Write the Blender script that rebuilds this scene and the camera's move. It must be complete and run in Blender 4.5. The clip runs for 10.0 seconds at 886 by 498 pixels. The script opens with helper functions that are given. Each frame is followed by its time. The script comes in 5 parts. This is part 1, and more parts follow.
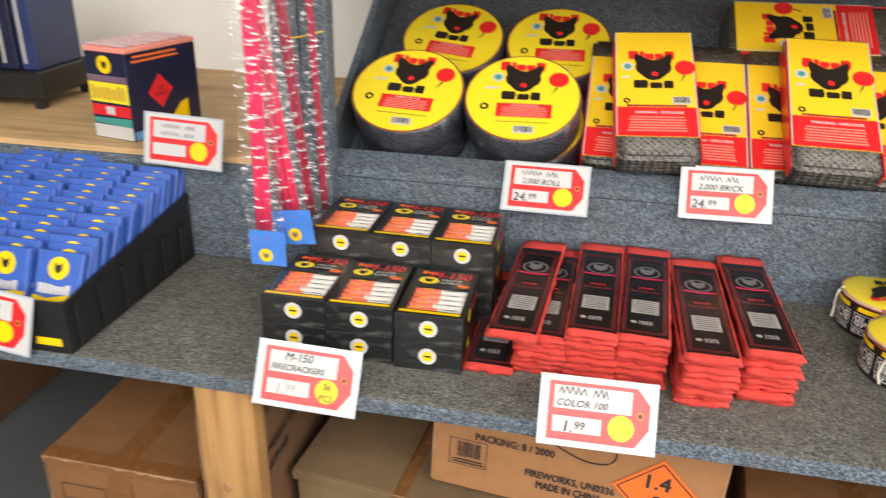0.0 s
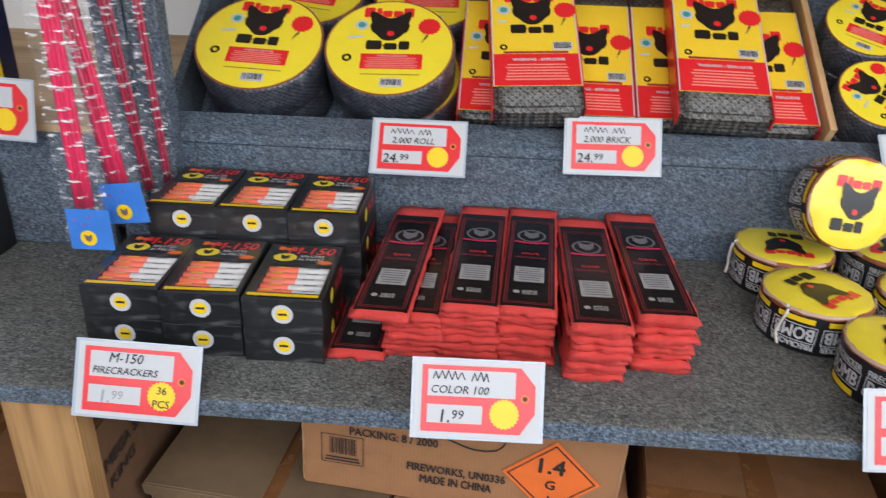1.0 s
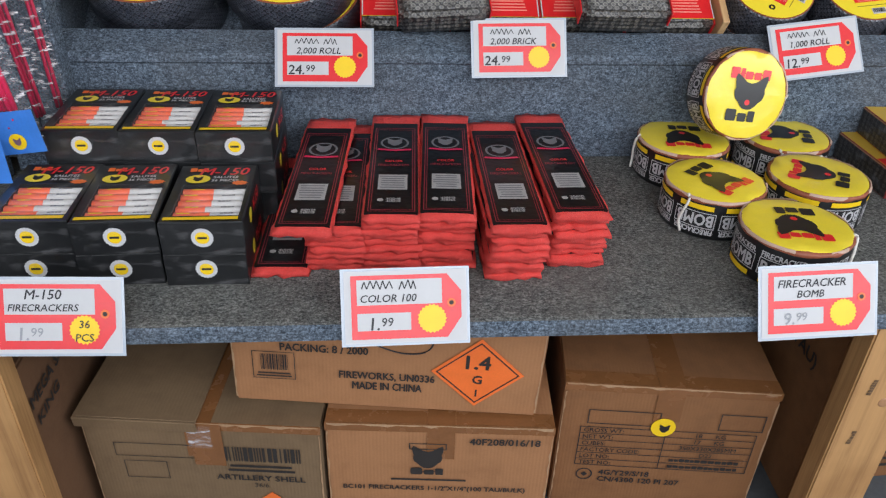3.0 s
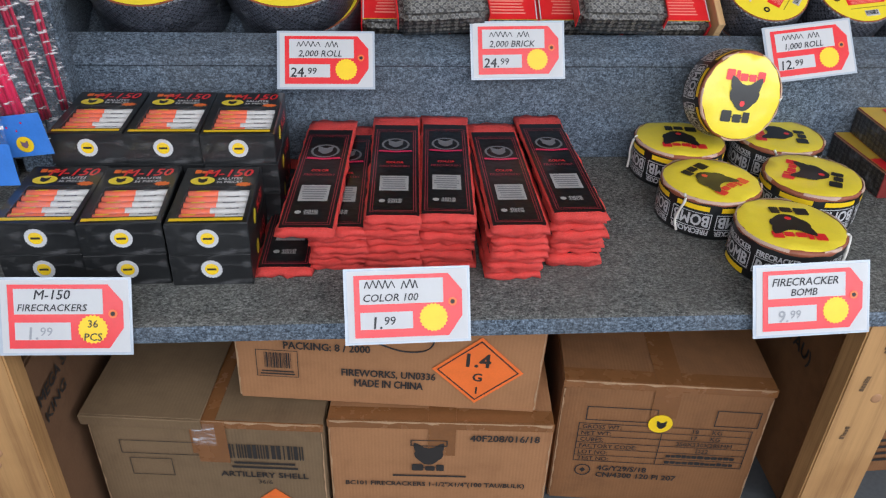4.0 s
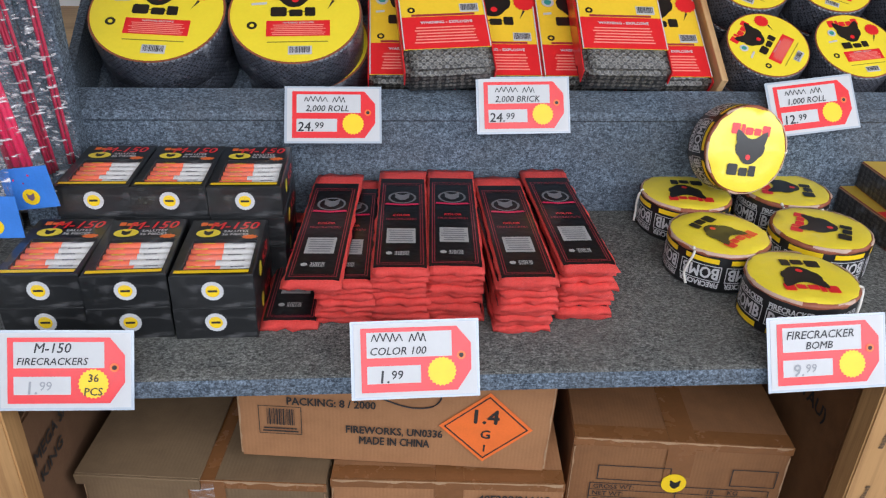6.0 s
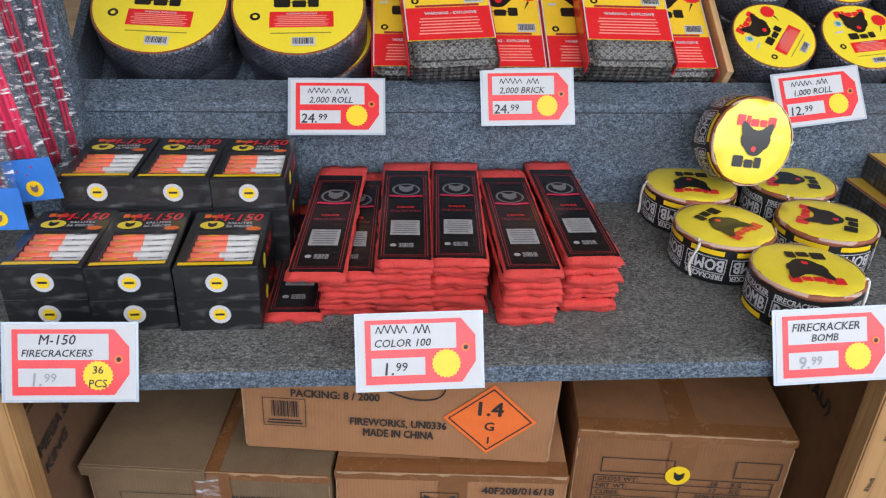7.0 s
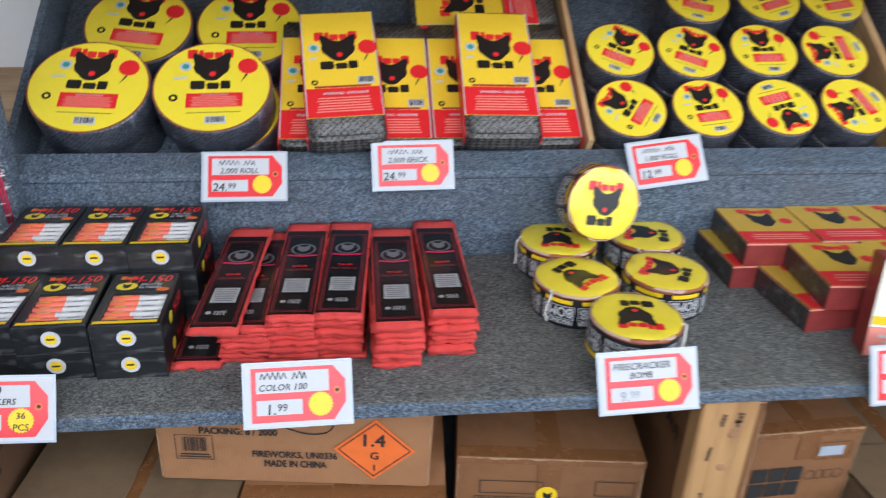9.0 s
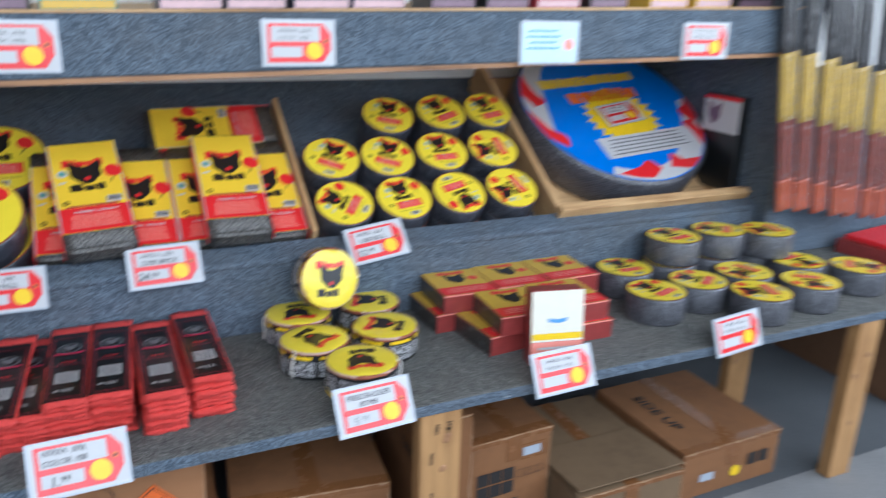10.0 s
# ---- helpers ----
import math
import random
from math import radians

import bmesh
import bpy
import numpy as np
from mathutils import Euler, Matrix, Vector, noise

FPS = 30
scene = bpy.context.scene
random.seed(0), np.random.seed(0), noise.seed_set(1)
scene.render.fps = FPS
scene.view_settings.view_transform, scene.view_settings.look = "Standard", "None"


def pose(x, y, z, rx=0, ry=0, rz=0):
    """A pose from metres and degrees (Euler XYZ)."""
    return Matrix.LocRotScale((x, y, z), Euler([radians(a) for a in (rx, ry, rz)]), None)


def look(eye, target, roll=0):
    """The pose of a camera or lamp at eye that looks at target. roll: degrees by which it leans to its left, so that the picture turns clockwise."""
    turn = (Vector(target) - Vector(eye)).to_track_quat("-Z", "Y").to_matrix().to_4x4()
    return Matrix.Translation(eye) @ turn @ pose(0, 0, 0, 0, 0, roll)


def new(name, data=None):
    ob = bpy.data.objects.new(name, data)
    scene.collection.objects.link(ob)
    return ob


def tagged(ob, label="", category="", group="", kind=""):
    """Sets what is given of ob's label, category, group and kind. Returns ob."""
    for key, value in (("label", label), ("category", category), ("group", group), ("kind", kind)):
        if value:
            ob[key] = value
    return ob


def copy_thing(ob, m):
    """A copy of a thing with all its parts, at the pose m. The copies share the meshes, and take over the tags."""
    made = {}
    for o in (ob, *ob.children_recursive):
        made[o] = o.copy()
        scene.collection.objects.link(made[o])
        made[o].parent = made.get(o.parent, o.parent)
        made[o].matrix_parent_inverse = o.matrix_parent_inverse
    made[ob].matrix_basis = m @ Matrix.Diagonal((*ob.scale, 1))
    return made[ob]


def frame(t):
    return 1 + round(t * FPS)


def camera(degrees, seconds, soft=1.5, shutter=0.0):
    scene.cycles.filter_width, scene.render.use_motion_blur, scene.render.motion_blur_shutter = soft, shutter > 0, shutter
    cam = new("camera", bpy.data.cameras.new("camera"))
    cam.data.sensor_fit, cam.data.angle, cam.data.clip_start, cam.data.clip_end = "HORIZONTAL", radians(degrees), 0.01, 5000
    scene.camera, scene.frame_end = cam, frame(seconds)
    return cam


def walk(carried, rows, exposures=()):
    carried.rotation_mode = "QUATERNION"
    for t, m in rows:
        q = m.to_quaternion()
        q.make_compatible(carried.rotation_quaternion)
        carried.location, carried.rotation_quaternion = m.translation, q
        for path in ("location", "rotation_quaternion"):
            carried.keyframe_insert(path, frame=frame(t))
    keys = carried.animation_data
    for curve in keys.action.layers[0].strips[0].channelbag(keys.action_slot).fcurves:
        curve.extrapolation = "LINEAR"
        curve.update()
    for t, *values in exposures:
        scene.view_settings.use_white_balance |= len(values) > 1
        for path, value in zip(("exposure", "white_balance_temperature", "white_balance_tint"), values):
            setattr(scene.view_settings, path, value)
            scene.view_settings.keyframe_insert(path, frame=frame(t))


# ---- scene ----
cam = camera(60.2, 10.0, soft=1.2, shutter=0.5)
PATH = [
    (0, (0.336, -0.9, 1.188), (-0.016, 0.896, 0.381), 1.4),
    (0.5, (0.364, -0.81, 1.137), (0.146, 0.999, 0.312), 1.5),
    (1, (0.381, -0.755, 1.124), (0.272, 1.043, 0.255), 1.7),
    (1.5, (0.38, -0.751, 1.123), (0.401, 1.012, 0.18), 1.9),
    (2, (0.374, -0.756, 1.125), (0.471, 0.961, 0.104), 2.1),
    (2.5, (0.366, -0.758, 1.128), (0.498, 0.927, 0.058), 2.1),
    (4, (0.356, -0.78, 1.147), (0.504, 0.897, 0.066), 1.9),
    (4.5, (0.351, -0.777, 1.141), (0.509, 0.965, 0.172), 2.0),
    (5, (0.35, -0.776, 1.139), (0.505, 0.979, 0.193), 1.9),
    (5.5, (0.348, -0.775, 1.136), (0.5, 0.981, 0.192), 1.8),
    (7, (0.344, -0.771, 1.131), (0.487, 0.975, 0.165), 1.7),
    (7.5, (0.346, -0.772, 1.133), (0.482, 0.972, 0.163), 1.5),
    (8, (0.362, -0.781, 1.158), (0.497, 0.963, 0.187), 1.6),
    (8.5, (0.424, -0.804, 1.206), (0.58, 0.957, 0.272), 1.6),
    (9, (0.483, -0.923, 1.269), (0.69, 0.846, 0.36), 1.8),
    (9.5, (0.522, -1.08, 1.341), (0.925, 0.69, 0.502), 1.7),
    (10, (0.458, -1.272, 1.342), (1.267, 0.444, 0.708), 1.8),
]
walk(cam, [(t, look(eye, target, roll)) for t, eye, target, roll in PATH],
     exposures=[(0.0, 0.50, 7700, 10), (0.3, 0.31, 7050, 10), (0.6, -0.05, 6600, 10), (1.5, -0.06, 6400, 10), (2.5, -0.15, 6400, 10), (4.0, -0.12, 6250, 10), (4.5, -0.03, 6250, 11), (7.5, -0.02, 6250, 11), (8.5, 0.0, 6150, 10), (9.0, 0.08, 5950, 9), (9.5, 0.16, 5550, 8), (10.0, -0.05, 5650, 7)])

# ---- world and light ----
world = bpy.data.worlds.new("sky")
scene.world = world
world.use_nodes = True
sky = world.node_tree.nodes.new("ShaderNodeTexSky")
sky.sky_type, sky.sun_disc = "NISHITA", False
sky.sun_elevation, sky.sun_rotation = radians(48), radians(150)
world.node_tree.links.new(sky.outputs[0], world.node_tree.nodes["Background"].inputs[0])
world.node_tree.nodes["Background"].inputs[1].default_value = 0.1


def lamp(name, kind, m, energy, color=(1, 1, 1), **opts):
    data = bpy.data.lights.new(name, kind)
    data.energy, data.color = energy, color
    if kind == "AREA":
        data.shape, data.size, data.size_y = "RECTANGLE", opts["size"], opts["size_y"]
    else:
        data.angle = radians(opts["angle"])
    ob = new(name, data)
    ob.matrix_world = m
    return ob


# the open front of the stand, behind the camera
lamp("daylight_opening", "AREA", look((1.45, -2.12, 2.02), (1.35, 0.5, 0.85)), 143, (0.955, 0.965, 1.0), size=5.8, size_y=1.9)
# the open far end of the stand
lamp("end_opening", "AREA", look((4.9, -1.1, 2.0), (2.2, 0.2, 0.6)), 62, (0.955, 0.965, 1.0), size=2.6, size_y=1.6)
scene.view_settings.exposure = 0.0

# ---- materials ----


class Mat:
    """A small builder of node materials."""

    def __init__(self, name, rough=0.6, metal=0.0, coat=0.0):
        self.m = bpy.data.materials.new(name)
        self.m.use_nodes = True
        self.t = self.m.node_tree
        self.b = self.t.nodes["Principled BSDF"]
        self.b.inputs["Roughness"].default_value = rough
        self.b.inputs["Metallic"].default_value = metal
        self.b.inputs["Coat Weight"].default_value = coat
        self.b.inputs["Coat Roughness"].default_value = 0.12
        self.co = self.t.nodes.new("ShaderNodeTexCoord").outputs["Object"]

    def node(self, kind, **values):
        n = self.t.nodes.new(kind)
        for key, v in values.items():
            n.inputs[key.replace("_", " ")].default_value = v
        return n

    def link(self, a, b):
        self.t.links.new(a, b)

    def stretch(self, scale):
        n = self.t.nodes.new("ShaderNodeMapping")
        n.inputs["Scale"].default_value = scale
        self.link(self.co, n.inputs["Vector"])
        return n.outputs[0]

    def noise(self, scale, detail=3.0, vec=None, rough=0.55):
        n = self.node("ShaderNodeTexNoise", Scale=scale, Detail=detail, Roughness=rough)
        self.link(vec or self.co, n.inputs["Vector"])
        return n.outputs["Fac"]

    def ramp(self, fac, stops):
        n = self.t.nodes.new("ShaderNodeValToRGB")
        el = n.color_ramp.elements
        while len(el) < len(stops):
            el.new(0.5)
        for e, (p, c) in zip(el, stops):
            e.position, e.color = p, (*c, 1)
        self.link(fac, n.inputs[0])
        return n.outputs[0]

    def mix(self, fac, a, b, blend="MIX"):
        n = self.t.nodes.new("ShaderNodeMix")
        n.data_type, n.blend_type = "RGBA", blend
        for v, i in ((fac, 0), (a, 6), (b, 7)):
            if isinstance(v, bpy.types.NodeSocket):
                self.link(v, n.inputs[i])
            else:
                n.inputs[i].default_value = v if i == 0 else (*v, 1)
        return n.outputs[2]

    def color(self, c):
        if isinstance(c, bpy.types.NodeSocket):
            self.link(c, self.b.inputs["Base Color"])
        else:
            self.b.inputs["Base Color"].default_value = (*c, 1)
        return self

    def bump(self, fac, strength, dist=0.001):
        n = self.node("ShaderNodeBump", Strength=strength, Distance=dist)
        self.link(fac, n.inputs["Height"])
        self.link(n.outputs[0], self.b.inputs["Normal"])
        self.link(n.outputs[0], self.b.inputs["Coat Normal"])
        return self

    def rough(self, fac, lo, hi):
        n = self.node("ShaderNodeMapRange", To_Min=lo, To_Max=hi)
        self.link(fac, n.inputs[0])
        self.link(n.outputs[0], self.b.inputs["Roughness"])
        return self


def dull(m, level):
    """Lower a material's surface reflection."""
    m.node_tree.nodes["Principled BSDF"].inputs["Specular IOR Level"].default_value = level
    return m


def shade(c, k):
    return tuple(min(1, v * k) for v in c)


def carpet(name, dark, light, brown):
    """Needle-felt carpet: fine flecks over soft mottling."""
    m = Mat(name, 0.95)
    dull(m.m, 0.2)
    fine, mid, soft, big = m.noise(400, 2, rough=0.75), m.noise(190, 2, rough=0.7), m.noise(48, 3), m.noise(6, 4)
    rib = m.noise(230, 1, m.stretch((0.75, 1.3, 1.3)))
    fleck = m.mix(0.3, m.mix(0.35, fine, mid), rib)
    c = m.ramp(fleck, [(0.39, dark), (0.49, shade(light, 0.55)), (0.56, shade(light, 0.92)), (0.63, shade(light, 1.4))])
    c = m.mix(1.0, c, m.ramp(soft, [(0.36, (0.74, 0.75, 0.76)), (0.66, (1.0, 1.0, 1.0))]), "MULTIPLY")
    c = m.mix(m.ramp(big, [(0.42, (0, 0, 0)), (0.68, (0.8, 0.8, 0.8))]), c, m.mix(0.5, c, brown), "MIX")
    m.color(c).bump(m.mix(0.4, fleck, soft), 0.9, 0.0035)
    return m.m


def tissue(name, c):
    """Crumpled tissue paper with sharp folds, their shade multiplied into the colour."""
    m = Mat(name, 0.5)
    v = m.t.nodes.new("ShaderNodeTexVoronoi")
    v.feature = "DISTANCE_TO_EDGE"
    v.inputs["Scale"].default_value = 95
    warp = m.mix(0.35, m.stretch((1, 0.55, 2.4)), m.t.nodes.new("ShaderNodeTexNoise").outputs["Color"])
    m.link(warp, v.inputs["Vector"])
    a, b = m.noise(38, 4, rough=0.7), m.noise(240, 3)
    col = m.ramp(m.mix(0.4, a, b), [(0.32, shade(c, 0.86)), (0.5, c), (0.7, tuple(min(1, k * 1.06 + 0.04) for k in c))])
    # darker lines along the fold edges stand in for shade in the creases
    crease_shade = m.ramp(v.outputs["Distance"], [(0.0, (0.7, 0.55, 0.55)), (0.03, (1, 1, 1))])
    m.color(m.mix(0.7, col, crease_shade, "MULTIPLY"))
    m.bump(m.mix(0.6, v.outputs["Distance"], a), 0.8, 0.006).rough(a, 0.38, 0.62)
    return m.m


def paper(name, c, rough=0.45, coat=0.0, vary=0.12, wrinkle=0.15, scale=40):
    m = Mat(name, rough, coat=coat)
    a, b = m.noise(scale, 3), m.noise(scale * 8, 2)
    m.color(m.ramp(m.mix(0.35, a, b), [(0.3, shade(c, 1 - vary)), (0.7, shade(c, 1 + vary * 0.5))]))
    m.bump(a, wrinkle, 0.0015).rough(a, rough - 0.08, rough + 0.1)
    return m.m


def board(name, c, dark):
    """Corrugated cardboard."""
    m = Mat(name, 0.8)
    big, mid, fine = m.noise(5, 4), m.noise(28, 4), m.noise(300, 2)
    flute = m.t.nodes.new("ShaderNodeTexWave")
    flute.inputs["Scale"].default_value = 55
    flute.inputs["Distortion"].default_value = 0.6
    m.link(m.co, flute.inputs["Vector"])
    col = m.ramp(m.mix(0.5, big, mid), [(0.28, dark), (0.5, c), (0.75, shade(c, 1.12))])
    col = m.mix(0.03, col, m.ramp(flute.outputs["Fac"], [(0.2, dark), (0.8, c)]))
    m.color(m.mix(0.12, col, m.ramp(fine, [(0.4, dark), (0.6, shade(c, 1.2))])))
    m.bump(m.mix(0.15, mid, flute.outputs["Fac"]), 0.3, 0.003)
    return m.m


def timber(name, c, dark, grain="z"):
    m = Mat(name, 0.6)
    v = m.stretch({"z": (14, 14, 1.1), "x": (1.1, 14, 14), "y": (14, 1.1, 14)}[grain])
    n = m.noise(2.2, 5, v, 0.6)
    w = m.t.nodes.new("ShaderNodeTexWave")
    w.inputs["Scale"].default_value, w.inputs["Distortion"].default_value = 1.6, 5.0
    w.inputs["Detail"].default_value = 3
    m.link(m.stretch({"z": (6, 6, 0.5), "x": (0.5, 6, 6), "y": (6, 0.5, 6)}[grain]), w.inputs["Vector"])
    fine = m.noise(2.4, 4, m.stretch({"z": (75, 75, 2.2), "x": (2.2, 75, 75), "y": (75, 2.2, 75)}[grain]), 0.7)
    col = m.ramp(m.mix(0.42, m.mix(0.16, n, w.outputs["Fac"]), fine), [(0.33, shade(dark, 0.8)), (0.5, c), (0.68, shade(c, 1.15))])
    stain = m.ramp(m.noise(6, 3), [(0.45, (1, 1, 1)), (0.75, (0.72, 0.66, 0.6))])
    m.color(m.mix(1.0, col, stain, "MULTIPLY")).bump(n, 0.2, 0.001)
    return m.m


def netting(name, dark, light, pitch, radius=0.0, crinkle=38):
    """Rows of little cracker ends under shiny film, pale film glints in the colour; radius wraps the rows round a drum.
    """
    m = Mat(name, 0.42, coat=0.55)
    m.b.inputs["Coat Roughness"].default_value = 0.18
    vec = m.co
    if radius:
        sep = m.t.nodes.new("ShaderNodeSeparateXYZ")
        m.link(m.co, sep.inputs[0])
        ang = m.t.nodes.new("ShaderNodeMath")
        ang.operation = "ARCTAN2"
        m.link(sep.outputs[1], ang.inputs[0])
        m.link(sep.outputs[0], ang.inputs[1])
        arc = m.t.nodes.new("ShaderNodeMath")
        arc.operation = "MULTIPLY"
        arc.inputs[1].default_value = radius
        m.link(ang.outputs[0], arc.inputs[0])
        com = m.t.nodes.new("ShaderNodeCombineXYZ")
        m.link(arc.outputs[0], com.inputs[0])
        m.link(sep.outputs[2], com.inputs[1])
        vec = com.outputs[0]
    turn = m.t.nodes.new("ShaderNodeMapping")
    turn.inputs["Rotation"].default_value = (0, 0, radians(45))
    turn.inputs["Scale"].default_value = (1 / pitch, 1 / pitch, 0.0 if radius else 1 / pitch)
    m.link(vec, turn.inputs["Vector"])
    v = m.t.nodes.new("ShaderNodeTexVoronoi")
    v.inputs["Scale"].default_value, v.inputs["Randomness"].default_value = 1.0, 0.22
    m.link(turn.outputs[0], v.inputs["Vector"])
    d = v.outputs["Distance"]
    fold, patch = m.noise(crinkle, 4), m.noise(9, 3)
    col = m.ramp(d, [(0.1, shade(light, 0.35)), (0.27, shade(light, 0.55)), (0.38, light), (0.47, shade(light, 0.4)), (0.58, dark)])
    col = m.mix(m.ramp(m.noise(70, 3), [(0.4, (0, 0, 0)), (0.7, (0.6, 0.6, 0.6))]), col, dark)
    # film highlights painted as pale grey patches over the rows
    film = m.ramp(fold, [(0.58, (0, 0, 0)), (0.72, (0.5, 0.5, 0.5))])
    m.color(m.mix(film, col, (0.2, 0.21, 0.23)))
    m.bump(m.mix(0.72, d, fold), 0.75, 0.007).rough(patch, 0.3, 0.55)
    return m.m


M_CARPET = carpet("grey_carpet", (0.034, 0.045, 0.061), (0.188, 0.236, 0.294), (0.1, 0.1, 0.1))
M_CARPET_TOP = carpet("worn_grey_carpet", (0.048, 0.049, 0.046), (0.252, 0.256, 0.238), (0.13, 0.118, 0.104))
M_PINE = timber("pine", (0.45, 0.25, 0.098), (0.35, 0.175, 0.064))
M_PLY = timber("plywood", (0.60, 0.39, 0.19), (0.47, 0.28, 0.12), "x")
M_PINE_X = timber("pine_batten", (0.62, 0.40, 0.19), (0.42, 0.22, 0.085), "x")
M_PINE_Y = timber("pine_board", (0.60, 0.38, 0.18), (0.44, 0.25, 0.1), "y")
M_EDGE = timber("raw_edge", (0.36, 0.19, 0.09), (0.2, 0.1, 0.05), "x")
M_BOARD = board("cardboard", (0.345, 0.162, 0.068), (0.26, 0.118, 0.048))
M_BOARD4 = board("dull_cardboard", (0.232, 0.103, 0.038), (0.165, 0.071, 0.026))
M_BOARD2 = board("grey_cardboard", (0.18, 0.116, 0.06), (0.128, 0.08, 0.041))
# brown board darkened to carry the shade on cartons under the shelf
M_BOARD3 = board("shade_dark_cardboard", (0.155, 0.077, 0.036), (0.11, 0.052, 0.024))
M_WORN = board("worn_board_edge", (0.40, 0.25, 0.14), (0.29, 0.17, 0.09))
M_TAPE = paper("parcel_tape", (0.225, 0.095, 0.034), 0.25, 0.3, 0.15, 0.3, 30)
M_INK = paper("black_print", (0.028, 0.024, 0.022), 0.6, 0, 0.2, 0.05)
M_STENCIL = paper("worn_stencil_ink", (0.13, 0.075, 0.035), 0.7, 0, 0.4, 0.0)
M_PEN = paper("marker_pen", (0.018, 0.018, 0.022), 0.5, 0, 0.1, 0.0)
M_FAINT = paper("faded_pen", (0.31, 0.32, 0.34), 0.5, 0, 0.1, 0.0)
M_WHITE = paper("white_card", (0.55, 0.55, 0.555), 0.4, 0, 0.03, 0.04)
M_FILM = Mat("laminate_film", 0.16, coat=0.6).color((0.43, 0.48, 0.54)).m
M_RED = paper("red_print", (0.76, 0.022, 0.028), 0.32, 0.3, 0.07, 0.08)
M_YELLOW = paper("yellow_print", (0.90, 0.715, 0.04), 0.34, 0.35, 0.05, 0.12, 24)
M_CRINKLED = paper("crinkled_yellow_print", (0.88, 0.70, 0.045), 0.36, 0.5, 0.07, 0.6, 42)
M_AMBER = paper("amber_print", (0.90, 0.60, 0.035), 0.36, 0.35, 0.06, 0.12, 24)
M_OLIVE = paper("olive_print", (0.30, 0.24, 0.03), 0.4, 0.1, 0.1, 0.05)
M_OCHRE = paper("ochre_print", (0.64, 0.41, 0.05), 0.4, 0.15, 0.08, 0.1)
M_YELLOW2 = paper("golden_yellow", (0.9, 0.60, 0.01), 0.4, 0.1, 0.05, 0.05)
M_ORANGE = paper("orange_print", (0.85, 0.17, 0.03), 0.45, 0.1, 0.1, 0.1)
M_SALMON = paper("salmon_print", (0.86, 0.30, 0.24), 0.4, 0.2, 0.06, 0.05)
M_TEAL = paper("teal_print", (0.05, 0.30, 0.26), 0.4, 0.2, 0.06, 0.05)
M_BLACK = paper("black_card", (0.008, 0.009, 0.01), 0.4, 0.5, 0.3, 0.8, 30)
dull(M_BLACK, 0.5)
M_LABEL = dull(paper("black_label", (0.006, 0.006, 0.007), 0.32, 0.12, 0.3, 0.9, 26), 0.3)
M_EMBLEM = paper("black_emblem", (0.014, 0.013, 0.013), 0.4, 0.3, 0.2, 0.1)
M_SILVER = paper("silver_print", (0.42, 0.41, 0.40), 0.4, 0.2, 0.2, 0.1)
M_PALE = paper("pale_grey_print", (0.60, 0.60, 0.61), 0.4, 0.2, 0.1, 0.1)
M_GREY = paper("grey_print", (0.17, 0.17, 0.18), 0.4, 0.1, 0.2, 0.1)
M_MAROON = paper("maroon_line", (0.36, 0.03, 0.045), 0.35, 0.3, 0.1, 0.05)
M_TISSUE = tissue("red_tissue", (0.93, 0.080, 0.066))
M_TORN = paper("torn_pale_paper", (0.56, 0.38, 0.29), 0.7, 0, 0.2, 0.4, 90)
M_RIM = paper("brown_rim", (0.30, 0.085, 0.04), 0.55, 0.1, 0.3, 0.4, 90)
M_REDBOX = paper("brick_red_card", (0.29, 0.043, 0.038), 0.38, 0.3, 0.3, 0.2, 40)
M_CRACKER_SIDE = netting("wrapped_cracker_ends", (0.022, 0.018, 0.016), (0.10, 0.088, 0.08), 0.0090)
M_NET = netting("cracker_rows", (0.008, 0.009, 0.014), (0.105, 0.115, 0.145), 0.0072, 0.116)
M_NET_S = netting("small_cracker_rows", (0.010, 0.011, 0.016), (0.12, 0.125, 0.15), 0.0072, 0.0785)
# lighter rows for the piled rolls: film reflection put into the colour
M_NET_P = netting("piled_rows_film_sheen", (0.022, 0.024, 0.030), (0.21, 0.215, 0.24), 0.0072, 0.0795)
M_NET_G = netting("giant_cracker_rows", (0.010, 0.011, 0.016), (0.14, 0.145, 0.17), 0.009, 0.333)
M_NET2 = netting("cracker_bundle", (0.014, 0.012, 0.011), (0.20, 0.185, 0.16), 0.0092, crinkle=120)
M_BLUE = paper("blue_card", (0.035, 0.115, 0.47), 0.4, 0.2, 0.18, 0.2, 30)
M_BLUE2 = paper("bright_blue_print", (0.008, 0.19, 0.74), 0.34, 0.2, 0.08, 0.1)
M_CARDBLUE = paper("deep_blue_card", (0.05, 0.21, 0.66), 0.35, 0.2, 0.15, 0.1)
M_DARKBLUE = paper("dark_blue_card", (0.018, 0.035, 0.12), 0.4, 0.2, 0.2, 0.2, 30)
M_SKYBLUE = paper("sky_blue_print", (0.12, 0.36, 0.72), 0.4, 0.2, 0.1, 0.1)
M_NAVY = paper("navy_print", (0.012, 0.014, 0.045), 0.35, 0.4, 0.3, 0.1)
M_PLASTIC = paper("black_plastic", (0.012, 0.012, 0.013), 0.4, 0.0, 0.2, 0.1)
M_PINK = paper("pink_sticks", (0.70, 0.012, 0.085), 0.35, 0.3, 0.15, 0.2)
M_CRIMSON = paper("crimson_sticks", (0.5, 0.012, 0.06), 0.35, 0.3, 0.15, 0.2)
M_RUST = paper("rust_tubes", (0.20, 0.040, 0.024), 0.35, 0.4, 0.4, 0.2, 18)
M_TUBE_END = paper("orange_rust_tubes", (0.42, 0.075, 0.025), 0.35, 0.4, 0.3, 0.2, 18)
